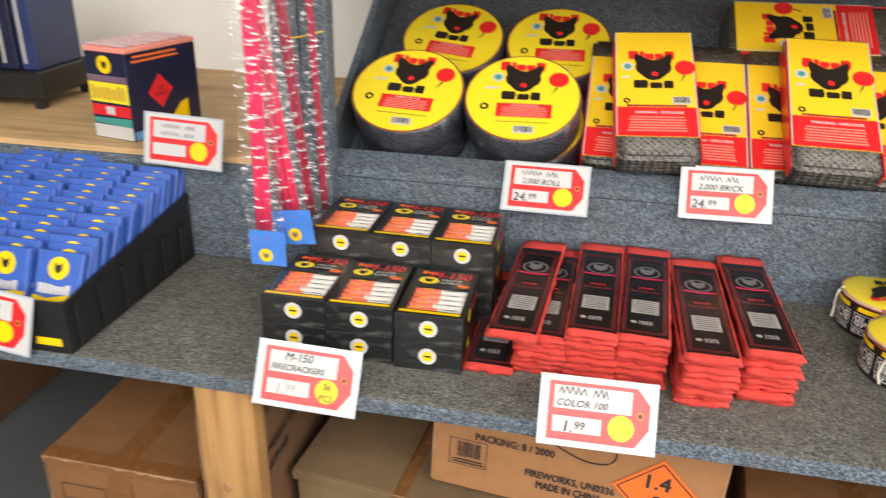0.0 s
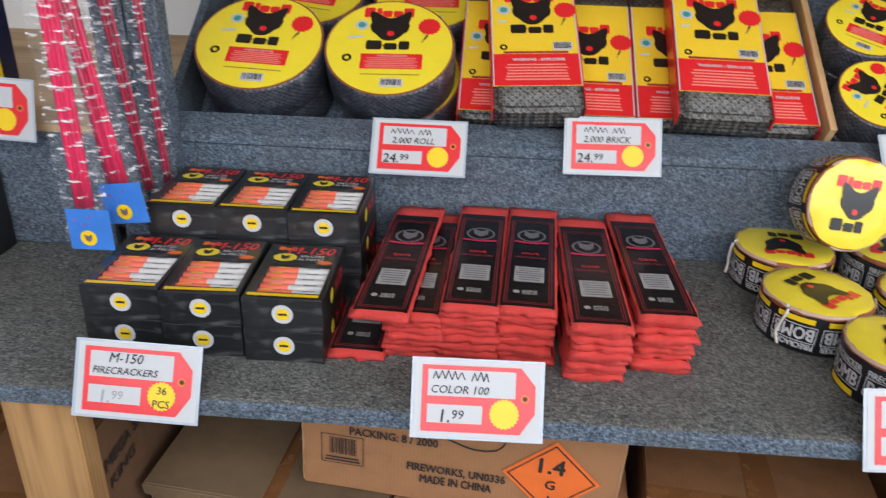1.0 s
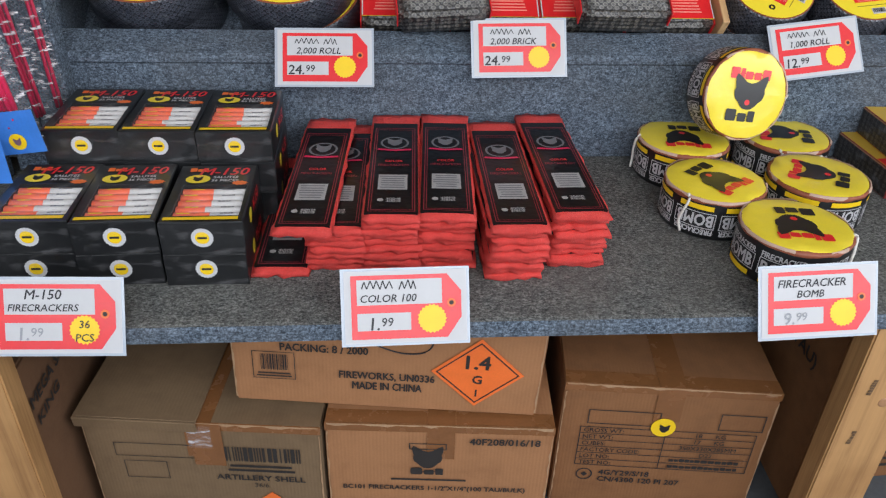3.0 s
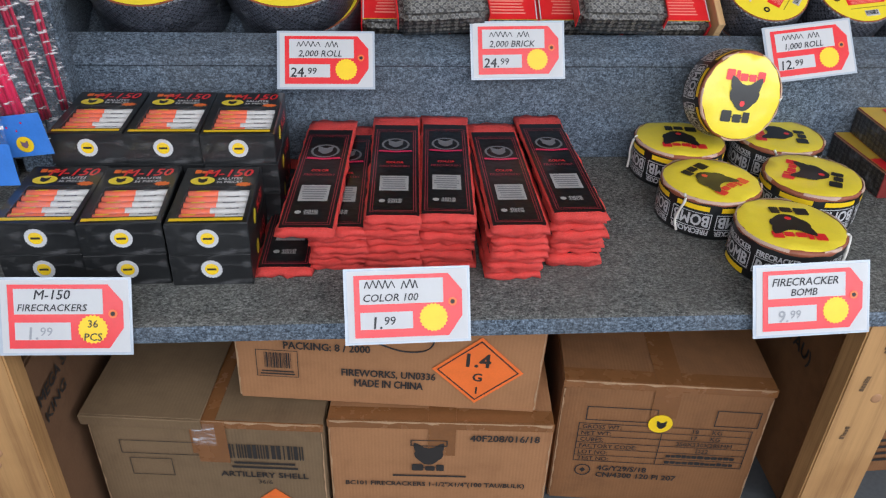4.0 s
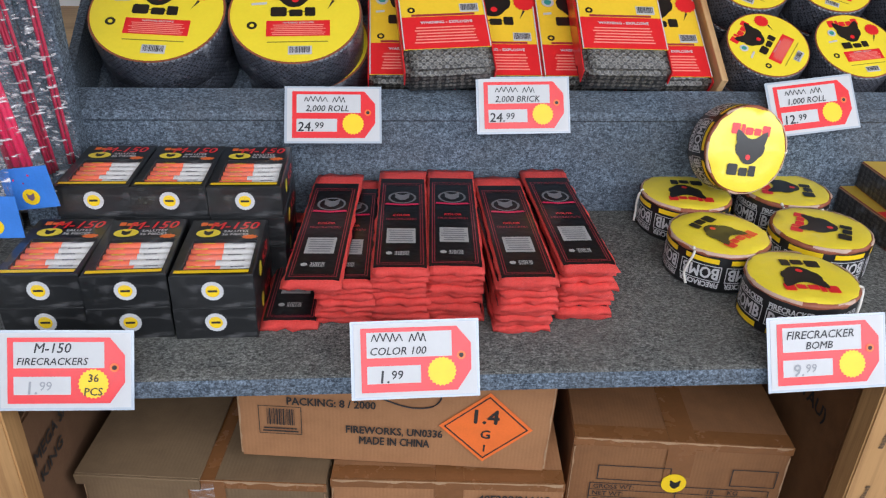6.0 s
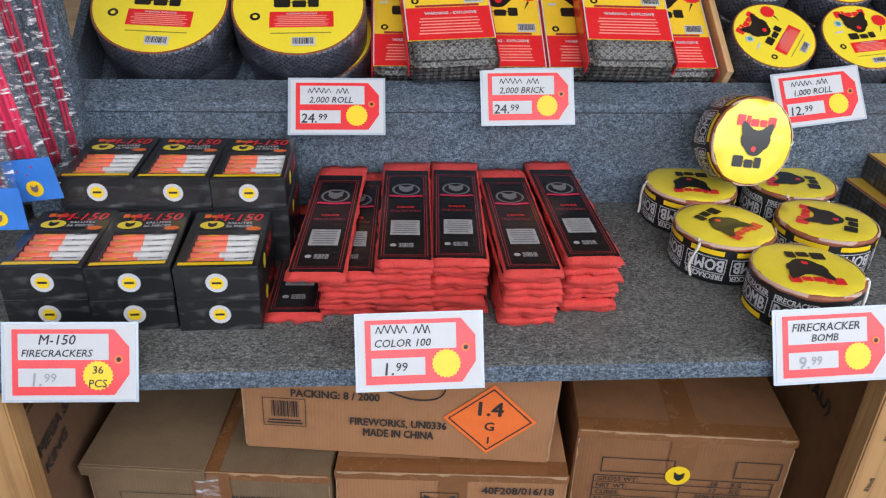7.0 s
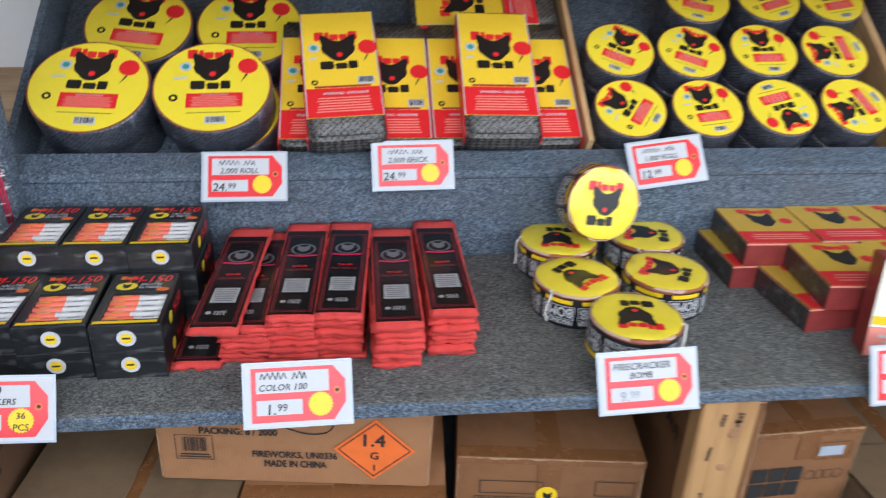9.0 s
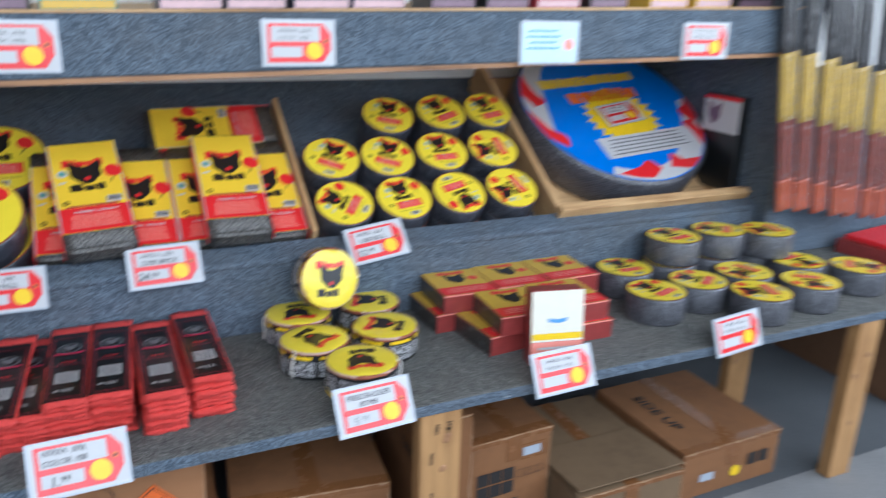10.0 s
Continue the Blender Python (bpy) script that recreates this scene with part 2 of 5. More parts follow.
M_TUBEORANGE = paper("orange_tube", (0.88, 0.155, 0.070), 0.4, 0.3, 0.15, 0.15)
M_TUBEWHITE = paper("pale_tube", (0.62, 0.605, 0.585), 0.45, 0.2, 0.15, 0.15)
M_STRING = paper("white_string", (0.75, 0.72, 0.65), 0.8, 0, 0.1, 0.3, 300)
# for walls and ceiling out of view; dark grey to lower bounced fill light
M_SIDE = paper("unseen_wall_grey", (0.16, 0.16, 0.165), 0.8, 0, 0.08, 0.06, 6)
M_WALL = paper("white_paint", (0.80, 0.80, 0.78), 0.7, 0, 0.03, 0.06, 6)
M_STAPLE = Mat("steel_staple", 0.3, 1.0).color((0.7, 0.7, 0.72)).m
M_PALEPINK = paper("pale_pink_print", (0.62, 0.42, 0.44), 0.4, 0.2, 0.15, 0.1)
M_PURPLE = paper("dull_purple", (0.2, 0.12, 0.17), 0.4, 0.2, 0.2, 0.1)


def clear_film(name="clear_film", most=0.5, scale=52, least=0.03, start=0.54):
    m = Mat(name, 0.1)
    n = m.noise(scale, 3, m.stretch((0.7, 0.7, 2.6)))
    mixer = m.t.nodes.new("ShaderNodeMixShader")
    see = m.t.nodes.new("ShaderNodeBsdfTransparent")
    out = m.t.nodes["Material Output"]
    # near-white patches, placed by noise, stand in for glints on the film
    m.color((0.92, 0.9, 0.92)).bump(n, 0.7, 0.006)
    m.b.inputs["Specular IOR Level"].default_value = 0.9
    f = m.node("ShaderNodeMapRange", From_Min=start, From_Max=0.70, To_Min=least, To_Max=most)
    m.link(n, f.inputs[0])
    m.link(f.outputs[0], mixer.inputs[0])
    m.link(see.outputs[0], mixer.inputs[1])
    m.link(m.b.outputs[0], mixer.inputs[2])
    m.link(mixer.outputs[0], out.inputs[0])
    return m.m


def concrete(name, a, b):
    m = Mat(name, 0.85)
    m.color(m.ramp(m.mix(0.4, m.noise(3, 5), m.noise(120, 3)), [(0.3, a), (0.7, b)])).bump(m.noise(90, 4), 0.3, 0.002)
    return m.m


M_CLEAR = clear_film()
# sparse, strong white patches: the sparkle of crinkled bags as colour
M_BAG = clear_film("bag_film_white_glints", 0.9, 60, 0.02, 0.575)
M_CLEAR_SOFT = clear_film("soft_clear_film", 0.14)
M_SHEEN = clear_film("shrink_film_sheen", 0.07, 30, 0.005)
M_DULL_GOLD = paper("dull_gold_print", (0.50, 0.33, 0.05), 0.35, 0.3, 0.35, 0.1, 22)
M_FLOOR = concrete("concrete_floor", (0.17, 0.174, 0.174), (0.27, 0.27, 0.266))
# under-shelf floor: its own darker grey, deepened further for the shade there
M_UNDER = concrete("shade_dark_floor", (0.062, 0.068, 0.074), (0.10, 0.11, 0.118))

# ---- builders ----
FINE_PRINT = ("barcode", "small_print", "warning_print", "red_band_print", "band_print", "print", "table_grid", "border", "inner_border", "specks", "empty_frame", "code_frame", "stamp", "splash")


def part(name, bm, material, parent=None, label=""):
    """Link a bmesh as one mesh object under a thing or part."""
    me = bpy.data.meshes.new(name)
    bm.to_mesh(me)
    bm.free()
    for mat in (material if isinstance(material, (list, tuple)) else [material]):
        me.materials.append(mat)
    ob = new(name, me)
    if parent:
        ob.parent = parent
    if name in FINE_PRINT:
        ob["kind"] = "stuff"
    if label:
        ob["label"] = label
    return ob


def thing(name, label, category, group="", kind=""):
    return tagged(new(name), label, category, group, kind)


def smooth(bm):
    for f in bm.faces:
        f.smooth = True
    return bm


def box(x0, x1, y0, y1, z0, z1, bevel=0.0, seg=1, bm=None):
    bm2 = bmesh.new()
    bmesh.ops.create_cube(bm2, size=1)
    bmesh.ops.scale(bm2, vec=(x1 - x0, y1 - y0, z1 - z0), verts=bm2.verts)
    bmesh.ops.translate(bm2, vec=((x0 + x1) / 2, (y0 + y1) / 2, (z0 + z1) / 2), verts=bm2.verts)
    if bevel:
        bmesh.ops.bevel(bm2, geom=bm2.edges[:], offset=bevel, segments=seg, affect="EDGES")
    return join(bm, bm2)


def join(a, b, m=None):
    """Add b into a (a may be None)."""
    if m is not None:
        bmesh.ops.transform(b, matrix=m, verts=b.verts)
    if a is None:
        return b
    me = bpy.data.meshes.new("t")
    b.to_mesh(me)
    b.free()
    a.from_mesh(me)
    bpy.data.meshes.remove(me)
    return a


def moved(bm, m):
    bmesh.ops.transform(bm, matrix=m, verts=bm.verts)
    return bm


def lathe(profile, n=48, sm=True):
    """Turn a profile of (radius, height) about z."""
    bm = bmesh.new()
    rings = []
    for r, z in profile:
        if r < 1e-6:
            rings.append([bm.verts.new((0, 0, z))])
        else:
            rings.append([bm.verts.new((r * math.cos(2 * math.pi * k / n), r * math.sin(2 * math.pi * k / n), z)) for k in range(n)])
    for a, b in zip(rings, rings[1:]):
        for k in range(n):
            l = (k + 1) % n
            if len(a) == 1 and len(b) > 1:
                bm.faces.new((a[0], b[l], b[k]))
            elif len(b) == 1 and len(a) > 1:
                bm.faces.new((a[k], a[l], b[0]))
            elif len(a) > 1:
                bm.faces.new((a[k], a[l], b[l], b[k]))
    bmesh.ops.recalc_face_normals(bm, faces=bm.faces)
    return smooth(bm) if sm else bm


def flat(points, z=0.0, bm=None, thick=0.0):
    """A flat printed shape in the xy plane, facing +z."""
    bm = bm or bmesh.new()
    f = bm.faces.new([bm.verts.new((x, y, z)) for x, y in points])
    f.normal_update()
    if f.normal.z < 0:
        f.normal_flip()
    if thick:
        r = bmesh.ops.extrude_face_region(bm, geom=[f])
        top = [v for v in r["geom"] if isinstance(v, bmesh.types.BMVert)]
        bmesh.ops.translate(bm, vec=(0, 0, thick), verts=top)
        bmesh.ops.recalc_face_normals(bm, faces=bm.faces)
    return bm


def rect(x0, y0, x1, y1, z=0.0, bm=None):
    return flat([(x0, y0), (x1, y0), (x1, y1), (x0, y1)], z, bm)


def disc(cx, cy, r, z=0.0, n=28, bm=None, teeth=0.0):
    return flat([(cx + r * (1 - teeth * (k % 2)) * math.cos(2 * math.pi * k / n), cy + r * (1 - teeth * (k % 2)) * math.sin(2 * math.pi * k / n))
                 for k in range(n)], z, bm)


def ring(cx, cy, r0, r1, z=0.0, n=28, bm=None):
    bm = bm or bmesh.new()
    vs = [[bm.verts.new((cx + r * math.cos(2 * math.pi * k / n), cy + r * math.sin(2 * math.pi * k / n), z)) for k in range(n)] for r in (r0, r1)]
    for k in range(n):
        l = (k + 1) % n
        bm.faces.new((vs[0][k], vs[1][k], vs[1][l], vs[0][l]))
    return bm


def outline(x0, y0, x1, y1, w, z=0.0, bm=None):
    bm = rect(x0, y0, x1, y0 + w, z, bm)
    rect(x0, y1 - w, x1, y1, z, bm)
    rect(x0, y0 + w, x0 + w, y1 - w, z, bm)
    return rect(x1 - w, y0 + w, x1, y1 - w, z, bm)


LETTERS = {}


def text(words, size, x=0.0, y=0.0, z=0.0, wide=0.0, bold=0.0, slant=0.0, align="CENTER", bm=None):
    """Lettering in the built-in font as a flat mesh; wide fits it to that width."""
    key = (words, slant)
    if key not in LETTERS:
        cu = bpy.data.curves.new("lettering", "FONT")
        cu.body, cu.size, cu.resolution_u, cu.offset, cu.shear = words, 1.0, 2, 0.0, slant
        ob = new("lettering_source", cu)
        LETTERS[key] = bpy.data.meshes.new_from_object(ob)
        bpy.data.objects.remove(ob)
        bpy.data.curves.remove(cu)
    b = bmesh.new()
    b.from_mesh(LETTERS[key])
    xs, ys = [v.co.x for v in b.verts], [v.co.y for v in b.verts]
    w, h = max(xs) - min(xs), max(max(ys), 0.1)
    k = size / 0.73
    kx = wide / w if wide else k
    off = {"CENTER": (max(xs) + min(xs)) / 2, "LEFT": min(xs), "RIGHT": max(xs)}[align]
    for v in b.verts:
        v.co = Vector(((v.co.x - off) * kx + x, v.co.y * k + y, z))
    if bold:
        one = b.copy()
        for n, (dx, dy) in enumerate(((1, 0.4), (-1, -0.4), (0.4, -1), (-0.4, 1))):
            extra = one.copy()
            bmesh.ops.translate(extra, vec=(dx * bold * size * 1.2, dy * bold * size * 1.2, 0.00004 * (n + 1)), verts=extra.verts)
            b = join(b, extra)
        one.free()
    return join(bm, b)


def lines(x0, y0, x1, y1, rows, z, seed, bm=None, fill=0.5):
    """Unreadable small print: plain bars."""
    rng = random.Random(seed)
    bm = bm or bmesh.new()
    h = (y1 - y0) / rows
    for k in range(rows):
        inset = rng.uniform(0, 0.12) * (x1 - x0)
        rect(x0 + inset, y0 + h * (k + 0.5 - fill / 2), x1 - inset, y0 + h * (k + 0.5 + fill / 2), z, bm)
    return bm


def barcode(x0, y0, x1, y1, z, seed, bm=None):
    rng = random.Random(seed)
    bm = bm or bmesh.new()
    x = x0
    while x < x1:
        w = rng.choice((1, 1, 2, 3)) * (x1 - x0) / 60
        rect(x, y0, min(x + w, x1), y1, z, bm)
        x += w + rng.choice((1, 1, 2)) * (x1 - x0) / 60
    return bm


def shield(cx, cy, w, h, z=0.0, bm=None):
    """The plain black badge shape of the packages: a rounded form with two upper points."""
    half = [(0.0, 0.27), (0.13, 0.30), (0.21, 0.36), (0.34, 0.47), (0.46, 0.52), (0.49, 0.40), (0.46, 0.22), (0.43, 0.12), (0.46, 0.02), (0.44, -0.10),
            (0.40, -0.20), (0.31, -0.28), (0.22, -0.40), (0.12, -0.48)]
    pts = half + [(0.0, -0.5)] + [(-a, b) for a, b in half[:0:-1]]
    return flat([(cx + a * w, cy + b * h) for a, b in pts], z, bm)


def blocks(cx, cy, w, h, n, z, seed, bm=None, lift=0.05):
    """A wordmark as a row of plain rounded blocks of uneven height, hung on one thin rule."""
    rng = random.Random(seed)
    tall = {3: (1.0, 0.72, 0.95), 5: (1.0, 0.95, 0.7, 0.68, 0.98)}.get(n)
    wide = {3: (1.2, 1.0, 0.8), 5: (1.2, 0.55, 1.1, 1.0, 1.15)}.get(n) or [rng.uniform(0.75, 1.2) for k in range(n)]
    unit, y0, a = w / sum(wide), cy - h / 2, cx - w / 2
    over, under = [], []
    for k in range(n):
        s = wide[k] * unit
        g = y0 + (tall[k] if tall else rng.uniform(0.72, 1.0)) * h
        t, c, e = y0 + rng.uniform(0, lift) * h, 0.09 * s, a + 0.87 * s
        over += [(a, y0 + 0.52 * h), (a, g - c), (a + c, g), (e - c, g), (e, g - c), (e, y0 + 0.52 * h)]
        under += [(a, y0 + 0.44 * h), (a, t + c), (a + c, t), (e - c, t), (e, t + c), (e, y0 + 0.44 * h)]
        a += s
    return flat(under + over[::-1], z, bm)


def scrawl(x0, y0, wide, high, n, z, seed=1):
    """A hidden handwritten name: one thin zigzag pen line with n peaks."""
    rng = random.Random(seed + n)
    bm, t, last = bmesh.new(), 0.06 * high, None
    for k in range(2 * n + 1):
        x = x0 + wide * k / (2 * n) + rng.uniform(-0.1, 0.1) * wide / n
        y = y0 + (high * rng.uniform(0.78, 1.0) if k % 2 else high * rng.uniform(0.0, 0.2))
        pair = [bm.verts.new((x - t, y, z)), bm.verts.new((x + t, y, z))]
        if last:
            bm.faces.new((last[0], last[1], pair[1], pair[0]))
        last = pair
    bmesh.ops.recalc_face_normals(bm, faces=bm.faces)
    return bm


def at(ob, m):
    ob.matrix_basis = m
    return ob

# ---- the stand ----
SHELF, LIP_Y, LIP_Z, SLOPE = 0.533, 0.535, 0.742, 34.0
SINK = -0.10
X0, X1 = -0.185, 2.40


def rack(x, u, w, spin=0.0):
    """A pose on the sloped rack: u metres up the slope from its lip, w metres out from it."""
    a = radians(SLOPE)
    return pose(x, LIP_Y + u * math.cos(a) - w * math.sin(a), LIP_Z + u * math.sin(a) + w * math.cos(a), SLOPE) @ pose(0, 0, 0, 0, 0, spin)


def extrude_x(profile, x0, x1):
    """A (y, z) profile drawn out along x."""
    bm = bmesh.new()
    a = [bm.verts.new((x0, y, z)) for y, z in profile]
    b = [bm.verts.new((x1, y, z)) for y, z in profile]
    n = len(profile)
    for k in range(n):
        bm.faces.new((a[k], a[(k + 1) % n], b[(k + 1) % n], b[k]))
    bm.faces.new(a)
    bm.faces.new(b[::-1])
    bmesh.ops.recalc_face_normals(bm, faces=bm.faces)
    return bm


def structure(name, bm, mat, label, category):
    return tagged(part(name, bm, mat), label, category, kind="structure")


structure("ground", box(-40, 40, -40, 40, -0.12, -0.02), concrete("outdoor_paving", (0.28, 0.27, 0.26), (0.4, 0.39, 0.37)), "grey paving outside the open stand", "ground")
structure("floor", box(-3, 5, -3.4, 0.055, -0.02, 0.0), M_FLOOR, "pale grey concrete floor in front of shelves", "floor")
# separate dark strip; part of its darkness is under-shelf shade put into the colour
structure("floor_under_shelf", box(-3, 5, 0.056, 1.19, -0.02, 0.0), M_UNDER, "dark blue-grey floor under the shelves", "floor")
structure("wall_back", box(-3, 5, 1.19, 1.27, 0, 2.9), M_WALL, "plain white painted back wall", "wall")
# added enclosure, never in view; its grey holds the fill light down
structure("wall_west", box(-3.08, -3, -3.4, 1.27, 0, 2.9), M_SIDE, "unseen plain grey side wall", "wall")
structure("wall_east", box(5, 5.08, -3.4, 1.27, 0, 1.0), M_SIDE, "unseen low grey wall below the open end", "wall")
structure("wall_front", box(-3, 5, -3.48, -3.4, 0, 1.0), M_SIDE, "unseen low grey front wall below the opening", "wall")
structure("ceiling", box(-3.08, 5.08, -3.48, 1.27, 2.9, 2.98), M_SIDE, "unseen plain grey ceiling", "ceiling")

# lower shelf: carpet wrapped over a board, with a soft front edge
prof = [(0.0, 0.512), (-0.003, 0.518), (-0.003, 0.526), (0.002, 0.5315), (0.008, 0.533), (0.486, 0.533), (0.486, 0.51), (0.003, 0.51)]
lower = structure("lower_shelf", extrude_x(prof, -1.6, 3.3), M_CARPET_TOP, "long low shelf wrapped in worn grey carpet", "shelf")
edge = [(-0.0045, 0.511), (-0.0045, 0.5275), (0.0005, 0.5325), (-0.003, 0.5235), (-0.003, 0.513)]
part("front_edge", extrude_x(edge, -1.6, 3.3), M_CARPET, lower, "blue-grey carpet edge")
for x, y in ((-0.213, -0.0046), (-0.165, -0.0046), (-0.36, -0.0046), (1.22, -0.0046)):
    part("staple", box(x - 0.006, x + 0.006, y - 0.001, y + 0.0002, 0.5165, 0.5185), M_STAPLE, lower)

# sloped rack with riser, lip and sunk bed
a = radians(SLOPE)
cu, su = math.cos(a), math.sin(a)


def on(u, w):
    return (LIP_Y + u * cu - w * su, LIP_Z + u * su + w * cu)


TOPU = 0.76
riser = structure("rack_riser", extrude_x([(0.480, SHELF), (0.4795, 0.704), (0.4760, 0.7075), (0.4755, 0.715), (0.480, 0.7215), (0.528, 0.7415), (0.5335, 0.744), (0.537, 0.7425),
                                           on(0.002, SINK), on(0.002, SINK - 0.02), (0.575, SHELF)], X0, X1), M_CARPET,
                  "grey carpeted riser with a rounded lip", "shelf riser")
bed = structure("rack_bed", extrude_x([on(0.003, SINK), on(TOPU, SINK), on(TOPU, SINK - 0.02), on(0.003, SINK - 0.02)], X0, X1), M_CARPET,
                "sloping carpeted display bed", "display rack")
cheek = structure("rack_cheek", extrude_x([on(0.004, SINK), on(0.004, 0.0), on(TOPU, 0.0), on(TOPU, SINK)], X0 - 0.016, X0), M_CARPET,
                  "carpeted side board of the sloping rack", "side board")

# top shelf over the rack
top = structure("top_shelf", box(-0.26, 2.40, 0.42, 1.19, 1.268, 1.290), M_PLY, "raw plywood top shelf", "shelf")
part("fascia", box(-0.26, 2.40, 0.402, 0.4195, 1.168, 1.290, 0.004), M_CARPET, top, "grey carpeted fascia board")
part("bottom_edge", box(-0.26, 2.40, 0.4035, 0.4195, 1.157, 1.1675), M_EDGE, top, "raw brown board edge")
part("top_edge", box(-0.26, 2.40, 0.402, 0.4199, 1.2905, 1.296), M_PINE_X, top, "pale timber strip")
SAG = 1.3   # the top shelf rises towards its far end
TOP_TILT = pose(0.62, 0, 1.157, 0, -SAG) @ pose(-0.62, 0, -1.157)
at(top, TOP_TILT)


def upright(x0, x1, y0, y1, z0, z1, mat, label, name="upright", category="post"):
    return structure(name, box(x0, x1, y0, y1, z0, z1, 0.003), mat, label, category)


upright(-0.255, -0.2025, 0.432, 0.476, SHELF, 1.157, M_CARPET, "upright post wrapped in grey carpet")
upright(-0.2015, -0.148, 0.435, 0.4765, SHELF, 1.157, M_CARPET, "upright post wrapped in grey carpet")
upright(2.402, 2.51, 0.43, 0.53, SHELF, 1.9, M_CARPET, "dark upright post wrapped in grey carpet")

structure("end_panel", box(2.402, 2.42, 0.531, 1.19, SHELF, 1.9), M_CARPET, "tall carpeted end panel of the rack", "panel")
structure("far_riser", box(2.512, 3.3, 0.478, 0.5, SHELF, 1.157, 0.003), M_CARPET, "carpeted back board of the far bay", "panel")

# left bay: raised plywood shelf behind a carpeted riser
structure("left_riser", box(-1.6, -0.257, 0.402, 0.42, SHELF, 0.737, 0.003), M_CARPET, "grey carpeted riser under the raised shelf", "shelf riser")
structure("raised_shelf", box(-1.6, -0.257, 0.402, 1.19, 0.7375, 0.7495), M_PLY, "raised bare plywood shelf", "shelf")


def post(x0, x1, y0, y1, seed, label):
    rng = random.Random(seed)
    ob = structure("shelf_post", box(x0, x1, y0, y1, 0.0, 0.51, 0.0025, 2), M_PINE, label, "post")
    for k in range(3):
        x, z = rng.uniform(x0 + 0.02, x1 - 0.02), rng.uniform(0.08, 0.47)
        b = moved(lathe([(0.0, 0.0012), (0.005, 0.0011), (0.0085, 0.0006), (0.0095, -0.001)], 14), pose(x, y0, z, 90))
        part("knot", b, M_EDGE, ob, "dark round knot")
    return ob


post(-0.231, -0.134, 0.002, 0.042, 3, "pale pine timber post under the shelf edge")
p2 = post(1.019, 1.116, 0.002, 0.042, 5, "pale pine timber post with stencilled marks")
post(2.352, 2.440, 0.002, 0.042, 6, "pale pine timber post standing on the floor")
post(2.36, 2.457, 0.44, 0.478, 8, "pale pine timber back post")
for x, z, w, h, n in ((1.058, 0.470, 0.026, 0.010, 4), (1.086, 0.474, 0.022, 0.013, 3), (1.084, 0.456, 0.024, 0.009, 5), (1.046, 0.40, 0.03, 0.009, 6), (1.048, 0.30, 0.028, 0.008, 5)):
    b = moved(blocks(0, 0, w, h, n, 0, n), pose(0, 0, 0, 0, 0, 84))
    part("stamp", moved(b, Matrix(((1, 0, 0, x), (0, 0, -1, 0.0012), (0, 1, 0, z), (0, 0, 0, 1)))), M_STENCIL, p2, "faded stamped print")

# ---- price tags ----


def price_tag(m, rows, price, label, burst=(), faint=False, w=0.161, h=0.098):
    """A laminated red price tag; rows of (words or None for a covered brand, x, y, size)."""
    t = thing("price_tag", label, "price tag", "price tags")
    sleeve = [(-w / 2, -h / 2), (w / 2, -h / 2), (w / 2, h / 2), (-w / 2, h / 2)]
    part("sleeve", flat(sleeve, -0.0012, thick=0.0012), M_FILM, t, "clear laminate sleeve")
    part("card", flat([(x * 0.945 + (0.001 if x > 0 else 0), y * 0.93) for x, y in sleeve], 0.0001, thick=0.0004), M_WHITE, t, "white card")
    x0, x1, y0, y1 = -0.42 * w, 0.435 * w, -0.41 * h, 0.41 * h
    c = 0.11 * w
    part("red_shape", flat([(x0, y0), (x1 - c, y0), (x1, y0 + 0.26 * h), (x1, y1 - 0.22 * h), (x1 - c, y1), (x0, y1)], 0.0009), M_RED, t)
    part("name_box", rect(x0 + 0.045 * w, 0.03 * h, 0.285 * w, y1 - 0.055 * h, 0.0013), M_WHITE, t)
    part("price_box", rect(x0 + 0.045 * w, y0 + 0.11 * h, 0.04 * w, -0.075 * h, 0.0013), M_WHITE, t)
    part("burst", disc(0.205 * w, -0.165 * h, 0.115 * w, 0.0014, 44, teeth=0.1), M_YELLOW2, t, "yellow starburst sticker")
    part("eyelet", ring(0.358 * w, 0.035 * h, 0.014 * w, 0.034 * w, 0.0015, 16), M_ORANGE, t)
    part("hole", disc(0.358 * w, 0.035 * h, 0.018 * w, 0.0017, 12), M_INK, t)
    for words, x, y, size in rows:
        if words is None:
            for a0, a1, n in ((-0.21, 0.03, 5), (0.085, 0.215, 3)):
                part("brand_bar", scrawl((x + a0) * w, y * h + 0.01 * h, (a1 - a0) * w, size * h * 0.78, n, 0.0018), M_PEN, t)
        else:
            part("lettering", text(words, size * h * 0.84, x * w, y * h + 0.02 * size * h, 0.0018, bold=0.012, slant=0.22), M_PEN, t)
    if price:
        whole, cents = price.split(".")
        part("price_lettering", text(whole + ".", 0.165 * h, -0.205 * w, -0.29 * h, 0.0018, bold=0.016, slant=0.1, align="RIGHT"), M_FAINT if faint else M_PEN, t)
        part("cents_lettering", text(cents, 0.115 * h, -0.185 * w, -0.245 * h, 0.0018, bold=0.01, slant=0.1, align="LEFT"), M_FAINT if faint else M_PEN, t)
    for k, words in enumerate(burst):
        part("burst_lettering", text(words, 0.1 * h, 0.205 * w, (-0.14 - 0.17 * k) * h, 0.0019, bold=0.012, slant=0.1), M_PEN, t)
    return at(t, m)


def tag_pose(x, y, z, lean, turn=0, roll=0):
    return pose(x, y, z, 90 - lean, 0, turn) @ pose(0, 0, 0, 0, 0, roll)


